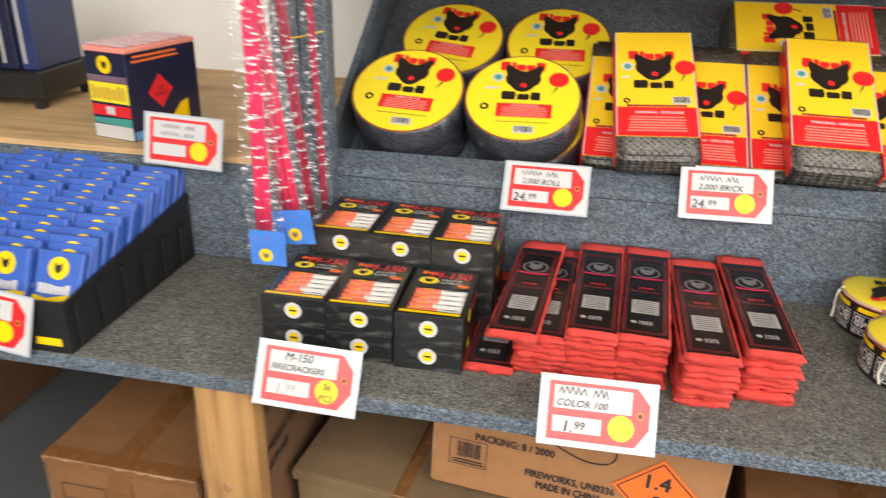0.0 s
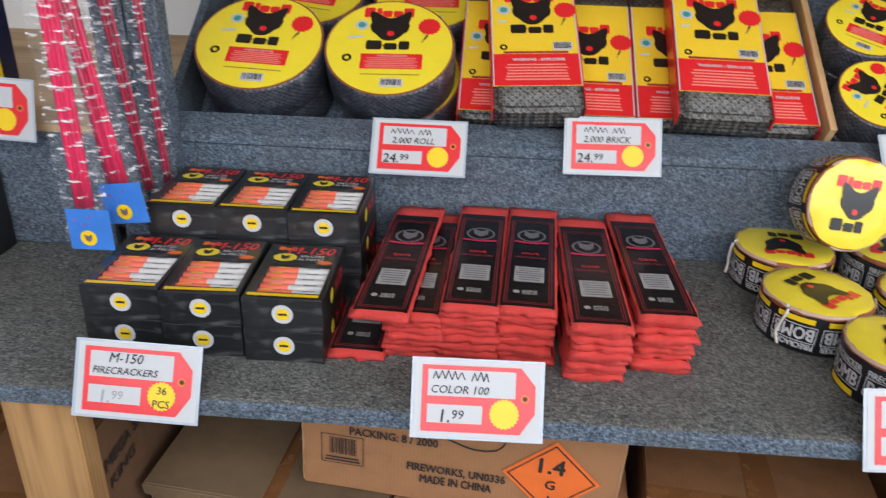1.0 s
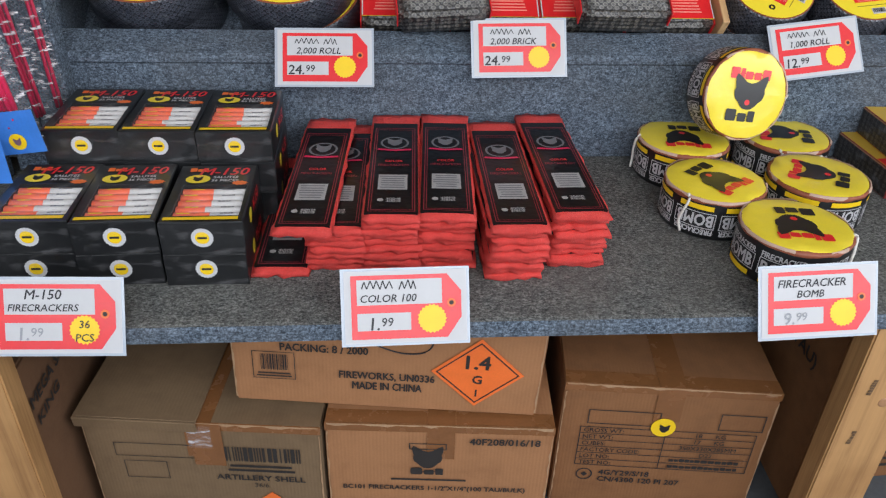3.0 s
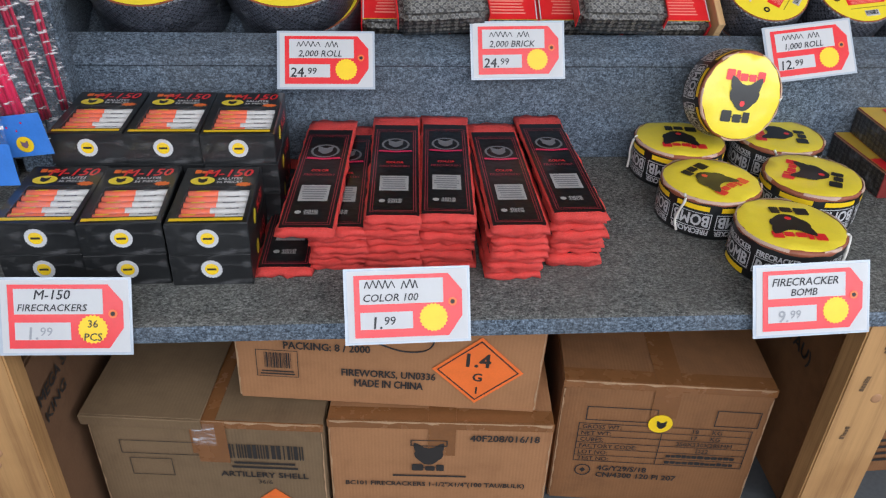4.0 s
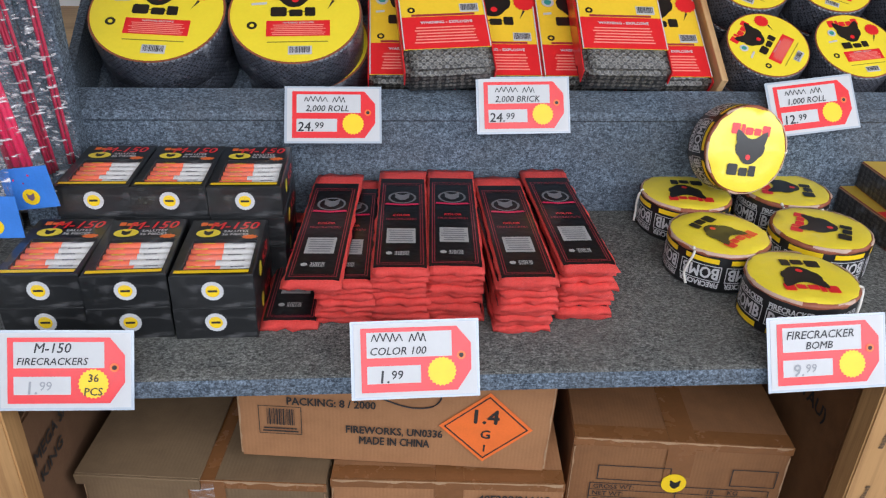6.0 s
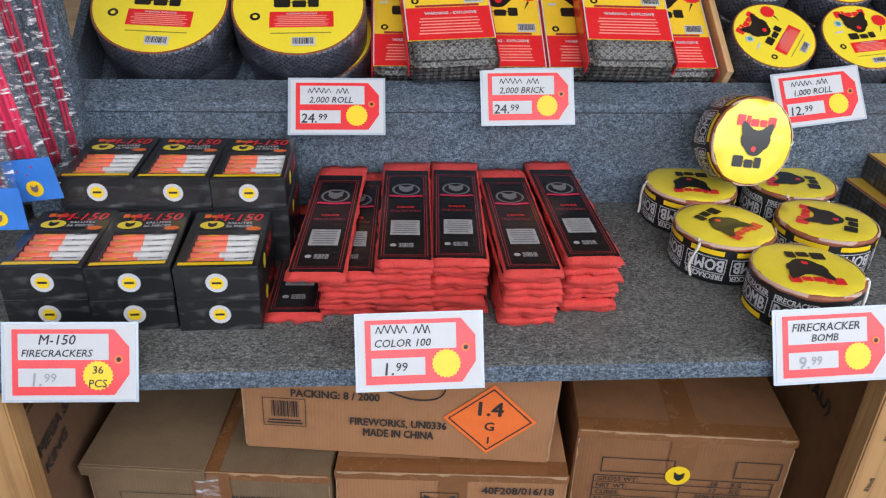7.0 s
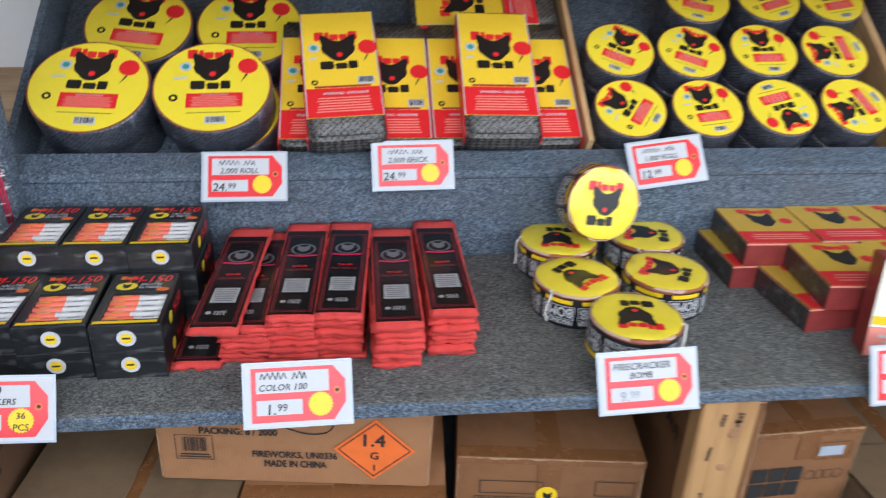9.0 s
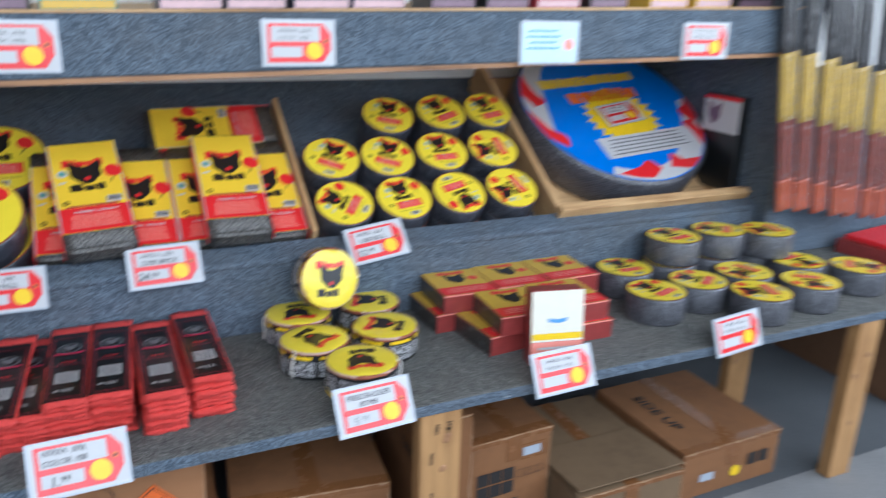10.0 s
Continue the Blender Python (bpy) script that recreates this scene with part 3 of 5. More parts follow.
price_tag(tag_pose(-0.041, 0.0000, 0.5530, 26, 0, -1), [("M-150", -0.09, 0.22, 0.15), ("FIRECRACKERS", -0.09, 0.07, 0.11)], "1.99",
          "red and white price tag with 36 pcs sticker", ("36", "PCS"), True)
price_tag(tag_pose(0.382, 0.0020, 0.5580, 28, 0, 1), [(None, -0.13, 0.21, 0.17), ("COLOR 100", -0.13, 0.065, 0.12)], "1.99", "red and white price tag for colour firecrackers")
price_tag(tag_pose(0.918, 0.0000, 0.5565, 27, 0, 2), [("FIRECRACKER", -0.06, 0.2, 0.13), ("BOMB", -0.07, 0.06, 0.12)], "9.99",
          "red and white price tag for firecracker bombs", (), True)
price_tag(tag_pose(1.363, -0.0040, 0.5535, 24, 2, 0), [(None, -0.06, 0.2, 0.13), (None, -0.07, 0.06, 0.12)], "", "red and white price tag with blurred writing")
price_tag(tag_pose(1.878, -0.0040, 0.5605, 18, 4, 2), [(None, -0.06, 0.2, 0.13), (None, -0.07, 0.06, 0.12)], "", "red and white price tag with blurred writing")
price_tag(tag_pose(-0.567, -0.0090, 0.5900, 14, 0, -6), [(None, -0.06, 0.2, 0.13), (None, -0.07, 0.06, 0.12)], "", "red and white price tag before blue packets")
price_tag(tag_pose(-0.417, 0.3720, 0.7820, 12, 0, -2), [(None, -0.06, 0.2, 0.13), (None, -0.07, 0.06, 0.12)], "", "red and white price tag on the raised shelf edge")
price_tag(tag_pose(0.261, 0.4660, 0.7200, 36, 0, 0), [(None, -0.09, 0.2, 0.15), ("2,000 ROLL", -0.06, 0.055, 0.13)], "24.99", "red and white price tag for large rolls")
price_tag(tag_pose(0.583, 0.4790, 0.7340, 30, 0, 1), [(None, -0.09, 0.2, 0.15), ("2,000 BRICK", -0.06, 0.055, 0.13)], "24.99", "red and white price tag for firecracker bricks")
price_tag(tag_pose(1.097, 0.4790, 0.7360, 34, 0, 7), [(None, -0.09, 0.2, 0.15), ("1,000 ROLL", -0.06, 0.055, 0.13)], "12.99", "red and white price tag hanging askew for small rolls")
for x, z in ((0.345, 1.224), (0.888, 1.232), (2.02, 1.240)):
    price_tag(tag_pose(x, 0.396, z, 2, 0, 0), [(None, -0.06, 0.2, 0.13), (None, -0.07, 0.06, 0.12)], "", "red and white price tag on the top shelf fascia")


def notice(m):
    t = thing("notice_card", "pale blue laminated notice card on the fascia", "sign")
    part("card", flat([(-0.085, -0.052), (0.085, -0.052), (0.085, 0.052), (-0.085, 0.052)], 0, thick=0.001), M_FILM, t)
    part("panel", rect(-0.078, -0.046, 0.078, 0.046, 0.0014), paper("pale_blue_card", (0.55, 0.74, 0.82), 0.35, 0.2, 0.1), t)
    part("print", lines(-0.07, -0.02, 0.03, 0.035, 4, 0.0018, 8, fill=0.35), M_SKYBLUE, t)
    part("picture", disc(0.055, -0.005, 0.014, 0.0018, 16), M_SALMON, t)
    return at(t, m)


notice(tag_pose(1.52, 0.398, 1.234, 2))

# ---- printed faces ----


def label_art(parent, w, z, seed, cy=0.0, k=1.0):
    """The shared artwork of the yellow labels, about w wide, round (0, cy)."""
    part("wordmark", blocks(-0.02 * w, cy + 0.355 * w, 0.42 * w, 0.11 * w, 5, z, seed), M_RED, parent, "red wordmark blocks")
    part("emblem", shield(-0.01 * w, cy + 0.20 * w, 0.35 * w, 0.33 * w, z + 0.0003), M_EMBLEM, parent, "black badge shape")
    part("emblem_spot", disc(0.0, cy + 0.115 * w, 0.03 * w, z + 0.0006, 10), M_RED, parent)
    part("second_wordmark", blocks(-0.01 * w, cy - 0.012 * w, 0.36 * w, 0.10 * w, 3, z + 0.0003, seed + 1), M_EMBLEM, parent)
    part("seal", disc(0.31 * w * k, cy + 0.2 * w, 0.095 * w, z + 0.0003, 30, teeth=0.12), M_RED, parent, "red starburst")
    part("seal_tail", flat([(0.29 * w * k, cy + 0.11 * w), (0.31 * w * k, cy + 0.1 * w), (0.25 * w * k, cy + 0.01 * w)], z), M_INK, parent)
    part("side_badge", ring(-0.24 * w, cy + 0.21 * w, 0.03 * w, 0.055 * w, z, 16), M_WHITE, parent)
    part("side_badge_spot", disc(-0.24 * w, cy + 0.21 * w, 0.032 * w, z + 0.0003, 12), M_TEAL, parent)
    part("white_bar", flat([(-0.34 * w * k, cy + 0.06 * w), (-0.22 * w, cy + 0.07 * w), (-0.22 * w, cy + 0.095 * w), (-0.34 * w * k, cy + 0.085 * w)], z), M_WHITE, parent)


def code_sticker(parent, x0, y0, x1, y1, z, seed):
    part("code_patch", rect(x0, y0, x1, y1, z), M_WHITE, parent)
    part("barcode", barcode(x0 + (x1 - x0) * 0.06, y0 + (y1 - y0) * 0.2, x1 - (x1 - x0) * 0.06, y1 - (y1 - y0) * 0.08, z + 0.0003, seed), M_INK, parent)


def roll(r, h, label, group, net=M_NET):
    """A coil of firecrackers in film, with a printed round label on top. Origin at its base."""
    t = thing("firecracker_roll", label, "firecracker roll", group)
    e = 0.007
    part("body", lathe([(0, 0), (r * 0.96, 0), (r, e), (r * 1.005, h * 0.5), (r, h - e), (r * 0.975, h - 0.0015), (0, h - 0.001)], 56), net, t, "dark coil of crackers in clear film")
    part("label_rim", ring(0, 0, r * 0.945, r * 0.985, h, 56), M_RIM, t, "reddish paper rim")
    f = part("face_label", disc(0, 0, r * 0.955, h + 0.0006, 64), M_YELLOW, t, "bright yellow round label")
    z, w = h + 0.0011, 1.9 * r
    label_art(f, w, z, 3, 0.02 * w)
    part("warning_panel", rect(-0.22 * w, -0.245 * w, 0.27 * w, -0.085 * w, z), M_RED, f)
    part("warning_title", text("WARNING: EXPLOSIVE", 0.017 * w, 0.025 * w, -0.116 * w, z + 0.0003, bold=0.03), M_WHITE, f)
    part("warning_print", lines(-0.19 * w, -0.238 * w, 0.24 * w, -0.122 * w, 6, z + 0.0003, 7, fill=0.42), M_SALMON, f)
    part("slogan_bar", lines(-0.24 * w, -0.315 * w, 0.28 * w, -0.29 * w, 1, z, 9, fill=0.4), M_OLIVE, f)
    code_sticker(f, -0.05 * w, -0.43 * w, 0.13 * w, -0.345 * w, z, 2)
    part("round_mark", ring(-0.33 * w, -0.13 * w, 0.018 * w, 0.04 * w, z, 16), M_EMBLEM, f)
    return t


def brick(label, y0, y1):
    """A flat bundle of firecrackers in film with a paper label. Origin at the middle of its lower end."""
    w, l, h = 0.152, 0.345, 0.055
    t = thing("firecracker_brick", label, "firecracker brick", "firecracker bricks")
    bm = box(-w / 2, w / 2, 0.009, l, 0, h, 0.008, 3)
    bmesh.ops.subdivide_edges(bm, edges=[e for e in bm.edges if e.calc_length() > 0.03], cuts=5, use_grid_fill=True)
    for v in bm.verts:
        v.co.z += 0.0022 * noise.noise(v.co * 34) if v.co.z < h - 0.004 else 0
        v.co.x += 0.002 * noise.noise(v.co * 41 + Vector((5, 0, 0)))
    part("body", smooth(bm), M_NET2, t, "grey cracker bundle in crinkled film")
    f = part("face_label", box(-w / 2 + 0.001, w / 2 - 0.001, y0, y1, h - 0.001, h + 0.0012), M_AMBER, t, "warm yellow paper label")
    z = h + 0.0017
    for x in (-w / 2 + 0.001, w / 2 - 0.003):
        part("label_edge", rect(x, y0, x + 0.002, y1, z), M_WHITE, f)
    cy = (y0 + y1) / 2 + 0.008
    label_art(f, w * 1.42, z, 3, cy - 0.012, 0.86)
    part("red_band", rect(-w / 2 + 0.003, y0, w / 2 - 0.003, y0 + 0.072, z), M_RED, f)
    part("red_band_print", lines(-w * 0.42, y0 + 0.010, w * 0.42, y0 + 0.05, 6, z + 0.0003, 5, fill=0.4), M_SALMON, f)
    part("band_title", text("WARNING - EXPLOSIVE", 0.0062, 0.004, y0 + 0.0555, z + 0.0003, bold=0.04), M_WHITE, f)
    part("maroon_rule", lines(-w * 0.45, y0 + 0.072, w * 0.45, y0 + 0.079, 1, z + 0.0002, 6, fill=0.7), M_MAROON, f)
    for sx in (-1, 1):
        part("red_film_edge", box(sx * (w / 2 + 0.0012) - 0.001, sx * (w / 2 + 0.0012) + 0.001, 0.012, y1 - 0.05, 0.02, h - 0.004, 0.0006), M_RED, t, "red paper fold at the side")
    code_sticker(f, 0.2 * w, y0 + 0.08, 0.42 * w, y0 + 0.1, z, 4)
    part("round_mark", ring(-0.36 * w, y0 + 0.088, 0.02 * w, 0.045 * w, z, 14), M_EMBLEM, f)
    part("side_edge", box(-w / 2 - 0.0005, -w / 2 + 0.0005, y0, y1, h - 0.05, h - 0.002), M_RED, f)
    return t


# large rolls: two stacked pairs in front, one pair behind
T = 0.080
big = roll(0.116, T, "large round firecracker roll with yellow label, film wrapped", "large rolls")
at(big, rack(-0.039, 0.119, SINK + T, -3))
for x, u, w, spin in ((0.194, 0.119, SINK + T, 2), (-0.045, 0.128, SINK, 18), (0.206, 0.128, SINK, -20), (0.005, 0.362, SINK, -8), (0.243, 0.362, SINK, 1)):
    copy_thing(big, rack(x, u, w, spin))

# bricks: a lower layer of four on a hidden layer, two on top, one lying across behind
bk = brick("firecracker brick with yellow and red label in clear film", 0.020, 0.290)
bt = brick("loose firecracker brick lying on others, yellow and red label", 0.058, 0.334)
at(bk, rack(0.396, 0.004, SINK + 0.057, 0))
for x in (0.551, 0.706, 0.862):
    copy_thing(bk, rack(x, 0.004, SINK + 0.057, 0))
for x in (0.397, 0.553, 0.707, 0.861):
    copy_thing(bk, rack(x, 0.006, SINK, 0))
at(bt, rack(0.459, -0.024, SINK + 0.114, 4))
copy_thing(bt, rack(0.762, -0.022, SINK + 0.114, -1))
copy_thing(bt, rack(0.945, 0.416, SINK + 0.057, 91))
copy_thing(bk, rack(0.944, 0.437, SINK, 90))

# thin wooden divider between bricks and small rolls
dv = thing("rack_divider", "thin raw plywood divider on the sloping rack", "divider")
part("board", box(-0.006, 0.006, 0.004, 0.50, 0, 0.128, 0.001), M_PINE_Y, dv)
at(dv, rack(0.950, 0, SINK))

# small rolls, four abreast, two high
S = 0.0675
small = roll(0.0775, S, "small round firecracker roll with yellow label, film wrapped", "small rolls", M_NET_S)
at(small, rack(1.045, 0.082, SINK + S, 55))
SPINS = (30, 8, 195, 110, -28, -24, 2, 95, -18, 20, 12)
ROWS_S = [(1.213, 0.082), (1.380, 0.084), (1.548, 0.086), (1.052, 0.245), (1.214, 0.240), (1.384, 0.246), (1.552, 0.246), (1.266, 0.404), (1.440, 0.410), (1.600, 0.410)]
for k, (x, u) in enumerate(ROWS_S):
    copy_thing(small, rack(x, u, SINK + S, SPINS[k + 1]))
for x, u in [(1.044, 0.083)] + ROWS_S:
    copy_thing(small, rack(x + 0.002, u, SINK, 40))

# ---- wooden tray with the very large roll ----
tr = thing("wooden_tray", "raw pine tray holding a very large roll", "tray")
part("front_board", box(-0.004, 0.72, -0.024, -0.0006, 0.094, 0.137, 0.0015), M_PINE_X, tr, "pale front batten")
part("front_board", box(0, 0.72, 0, 0.02, 0, 0.118, 0.0015), M_PINE_X, tr)
part("side_board", box(0, 0.02, 0.0205, 0.66, 0, 0.118, 0.0015), M_PINE_Y, tr)
part("side_board", box(0.70, 0.72, 0.0205, 0.66, 0, 0.06, 0.0015), M_PINE_Y, tr)
part("bottom", box(0.0205, 0.6995, 0.0205, 0.70, 0, 0.012), M_PLY, tr)
at(tr, rack(1.672, 0.003, SINK))


def giant_roll(r, h):
    t = thing("giant_firecracker_roll", "very large firecracker roll with blue label, film wrapped", "firecracker roll")
    part("body", lathe([(0, 0), (r * 0.97, 0), (r, 0.012), (r * 1.004, h * 0.5), (r, h - 0.012), (r * 0.97, h), (0, h)], 72), M_NET_G, t, "dark coil in shiny film")
    f = part("face_label", disc(0, 0, r * 0.96, h + 0.001, 72), M_BLUE2, t, "bright blue round label")
    z = h + 0.0016
    def swirl(a0, a1, r0, r1, twist, mat, name, lift):
        n = 12
        pts = []
        for rim, steps in ((r1, range(n + 1)), (r0, range(n, -1, -1))):
            for q in steps:
                k = q / n
                rad = rim + (0.035 * math.sin(math.pi * 2 * k) if rim == r0 else 0)
                if rim == r0:
                    rad += 0.5 * (r1 - r0) * (abs(2 * k - 1) ** 2)
                ang = radians(a0 + (a1 - a0) * k + (twist if rim == r0 else 0))
                pts.append((rad * r * math.cos(ang), rad * r * math.sin(ang)))
        part(name, flat(pts, z + lift), mat, f)

    for a0, a1, r0, r1, twist, mat, name, lift in (
            (96, 192, 0.74, 0.95, 4, M_WHITE, "white_swirl", 0), (112, 132, 0.78, 0.95, -10, M_RED, "red_swirl", 0.0004), (142, 160, 0.74, 0.95, 10, M_RED, "red_swirl", 0.0004),
            (172, 196, 0.80, 0.95, 12, M_RED, "red_swirl", 0.0004), (86, 108, 0.72, 0.86, -8, M_RED, "red_swirl", 0.0004),
            (236, 360, 0.74, 0.95, 0, M_WHITE, "white_swirl", 0), (240, 262, 0.72, 0.92, 10, M_RED, "red_swirl", 0.0004), (292, 306, 0.72, 0.95, -12, M_RED, "red_swirl", 0.0004),
            (318, 332, 0.76, 0.95, 8, M_RED, "red_swirl", 0.0004), (344, 362, 0.78, 0.95, -8, M_RED, "red_swirl", 0.0004)):
        swirl(a0, a1, r0, r1, twist, mat, name, lift)
    part("title", blocks(-0.05 * r, 0.42 * r, 1.15 * r, 0.14 * r, 12, z + 0.0004, 3), M_YELLOW2, f)
    part("second_title", blocks(0.0, 0.2 * r, 0.85 * r, 0.18 * r, 6, z + 0.0004, 6), M_ORANGE, f)
    part("top_mark", disc(0.0, 0.75 * r, 0.09 * r, z + 0.0004, 18), M_ORANGE, f)
    part("starburst", disc(0.03 * r, -0.12 * r, 0.42 * r, z + 0.0004, 48, teeth=0.2), M_YELLOW2, f, "yellow starburst")
    part("warning_panel", rect(-0.45 * r, -0.62 * r, 0.65 * r, -0.36 * r, z + 0.0008), M_WHITE, f)
    part("warning_print", lines(-0.4 * r, -0.6 * r, 0.6 * r, -0.38 * r, 5, z + 0.0012, 3, fill=0.35), M_GREY, f)
    return t


G_H = 0.13
gm = rack(2.062, 0.386, SINK + 0.0125, 6)
at(giant_roll(0.346, G_H), gm)
price_tag(gm @ pose(0.01, -0.03, G_H + 0.006, 0, 0, 4), [(None, -0.06, 0.2, 0.13), (None, -0.07, 0.06, 0.12)], "", "red and white price tag on the very large roll", h=0.098, w=0.16)

pk = thing("boxed_pack", "black, white and red pack standing at the rack end", "package")
part("carton", box(0, 0.036, 0, 0.165, 0, 0.31, 0.002), M_BLACK, pk)
pk_side = Matrix(((0, 0, -1, -0.0006), (1, 0, 0, 0), (0, 1, 0, 0), (0, 0, 0, 1)))
part("white_panel", moved(rect(0.002, 0.19, 0.163, 0.30), pk_side), M_WHITE, pk)
part("red_strip", moved(rect(0.002, 0.295, 0.163, 0.308, 0.0005), pk_side), M_RED, pk)
part("dark_panel", moved(shield(0.115, 0.25, 0.06, 0.07, 0.0005), pk_side), M_PURPLE, pk)
at(pk, pose(2.362, 0.560, 0.743))

# ---- boxed salutes ----


def windowed(w, d, h, win, sink):
    """A box whose top has a sunk window."""
    x0, x1, y0, y1 = win
    bm = bmesh.new()
    e = 0.0016

    def loop(ax, bx, ay, by, z):
        return [bm.verts.new(p) for p in ((ax, ay, z), (bx, ay, z), (bx, by, z), (ax, by, z))]
    rings = [loop(0, w, 0, d, 0), loop(0, w, 0, d, h - e), loop(e, w - e, e, d - e, h), loop(x0, x1, y0, y1, h), loop(x0, x1, y0, y1, h - sink)]
    for p, q in zip(rings, rings[1:]):
        for k in range(4):
            bm.faces.new((p[k], p[(k + 1) % 4], q[(k + 1) % 4], q[k]))
    bm.faces.new(rings[0][::-1])
    bm.faces.new(rings[-1])
    bmesh.ops.recalc_face_normals(bm, faces=bm.faces)
    return bm


def salute_box():
    """A black box with a window over a row of tubes. Origin at its front left foot."""
    w, d, h = 0.107, 0.163, 0.0485
    t = thing("salute_box", "black box of salutes with a window of tubes", "firework box", "salute boxes")
    wx0, wx1, wy0, wy1 = 0.014, 0.100, 0.017, 0.101
    body = part("carton", windowed(w, d, h, (wx0, wx1, wy0, wy1), 0.016), M_BLACK, t, "glossy black carton")
    rt = random.Random(2)
    for k in range(5):
        y = wy0 + 0.0082 + k * 0.0163
        e = 0.042 + rt.uniform(-0.005, 0.005)
        tube = part("tube", smooth(moved(lathe([(0, 0), (0.0066, 0), (0.0074, 0.001), (0.0074, wx1 - wx0 - 0.003), (0.0066, wx1 - wx0 - 0.002), (0, wx1 - wx0 - 0.002)], 14, False), pose(wx0 + 0.001, y, h - 0.0088, 0, 90))), M_TUBEWHITE, t, "pale paper tube")
        part("wrapper", smooth(moved(lathe([(0.0075, 0), (0.0078, 0.0002), (0.0078, e), (0.0075, e + 0.0002)], 14), pose(wx0 + 0.001, y, h - 0.0088, 0, 90))), M_TUBEORANGE, tube, "orange wrapper")
        part("tube_mark", blocks(wx0 + 0.064 + rt.uniform(-0.006, 0.006), y, 0.018, 0.0035, 4, h - 0.0012, k), M_GREY, tube)
        part("wrapper_mark", blocks(wx0 + 0.019 + rt.uniform(-0.006, 0.006), y, 0.018, 0.0035, 4, h - 0.0008, k), M_YELLOW2, tube)
    part("window_film", rect(wx0 - 0.002, wy0 - 0.001, wx1 + 0.002, wy1 + 0.002, h + 0.0003), M_CLEAR_SOFT, t, "thin clear window film")
    z = h + 0.0006
    part("yellow_strip", rect(0.005, 0.006, 0.1, 0.0135, z), M_YELLOW2, t)
    part("title", text("M-150", 0.0225, 0.064, 0.131, z, wide=0.068, bold=0.018, slant=0.2), M_RED, t, "red title")
    part("brand_patch", blocks(0.028, 0.147, 0.026, 0.012, 3, z, 2), M_ORANGE, t)
    part("emblem_disc", flat([(0.030 + 0.017 * math.cos(q * math.pi / 10), 0.119 + 0.0125 * math.sin(q * math.pi / 10)) for q in range(20)], z), M_YELLOW, t)
    part("emblem", shield(0.030, 0.119, 0.014, 0.014, z + 0.0003), M_EMBLEM, t)
    part("subtitle", text("SALUTES", 0.0065, 0.068, 0.121, z, bold=0.03), M_WHITE, t)
    part("count_line", text("36 PIECES", 0.0065, 0.068, 0.111, z, bold=0.03), M_WHITE, t)
    part("orange_burst", flat([(0.089 + 0.012 * (1 - 0.25 * (q % 2)) * math.cos(q * math.pi / 10), 0.106 + 0.007 * (1 - 0.25 * (q % 2)) * math.sin(q * math.pi / 10)) for q in range(20)], z + 0.0002), M_ORANGE, t)
    up = Matrix(((1, 0, 0, 0), (0, 0, -1, -0.0004), (0, 1, 0, 0), (0, 0, 0, 1)))
    part("badge_ring", moved(disc(0.0535, 0.0255, 0.0146, 0, 40, teeth=0.07), up), M_PALE, t, "pale scalloped badge")
    part("badge_disc", moved(disc(0.0535, 0.0255, 0.0090, 0.0004, 20), up), M_YELLOW2, t)
    part("badge_bar", moved(rect(0.0475, 0.024, 0.0595, 0.0272, 0.0007), up), M_INK, t)
    # film sheet over the front; its faint white mottling is painted sheen
    wrap = bmesh.new()
    for k in range(9):
        rect(0.001 + (w - 0.002) * k / 9, 0.001, 0.001 + (w - 0.002) * (k + 1) / 9, h - 0.001, 0.0014, wrap)
    bmesh.ops.remove_doubles(wrap, verts=wrap.verts, dist=0.0001)
    part("film_front", moved(wrap, up), M_SHEEN, t, "shrink film over the front, pale sheen painted in")
    side = Matrix(((0, 0, 1, w + 0.0004), (1, 0, 0, 0), (0, 1, 0, 0), (0, 0, 0, 1)))
    part("side_title", moved(text("M-150", 0.02, 0.11, 0.014, 0, wide=0.05, bold=0.03), side), M_RED, t)
    part("side_mark", moved(disc(0.06, 0.024, 0.011, 0, 18), side), M_YELLOW, t)
    return t


sb = salute_box()
at(sb, pose(0.0685, 0.090, SHELF + 0.0488, 0, 0, 1))
FRONT = [(-0.0425, 0.092, 2.5), (-0.152, 0.097, 0.5), (0.0685, 0.091, 0.5)]
for k, (x, y, turn) in enumerate(FRONT[:2]):
    copy_thing(sb, pose(x, y, SHELF + 0.0488, 0, 0, turn))
for x, y, turn in FRONT:
    copy_thing(sb, pose(x - 0.001, y, SHELF, 0, 0, turn))
for x, y, turn in ((0.088, 0.262, 0.5), (-0.0205, 0.265, 0), (-0.1285, 0.267, 0.5)):
    for k in range(3):
        copy_thing(sb, pose(x + 0.0015 * (k % 2), y, SHELF + 0.0488 * k, 0, 0, turn))

# ---- flat packs of firecrackers ----


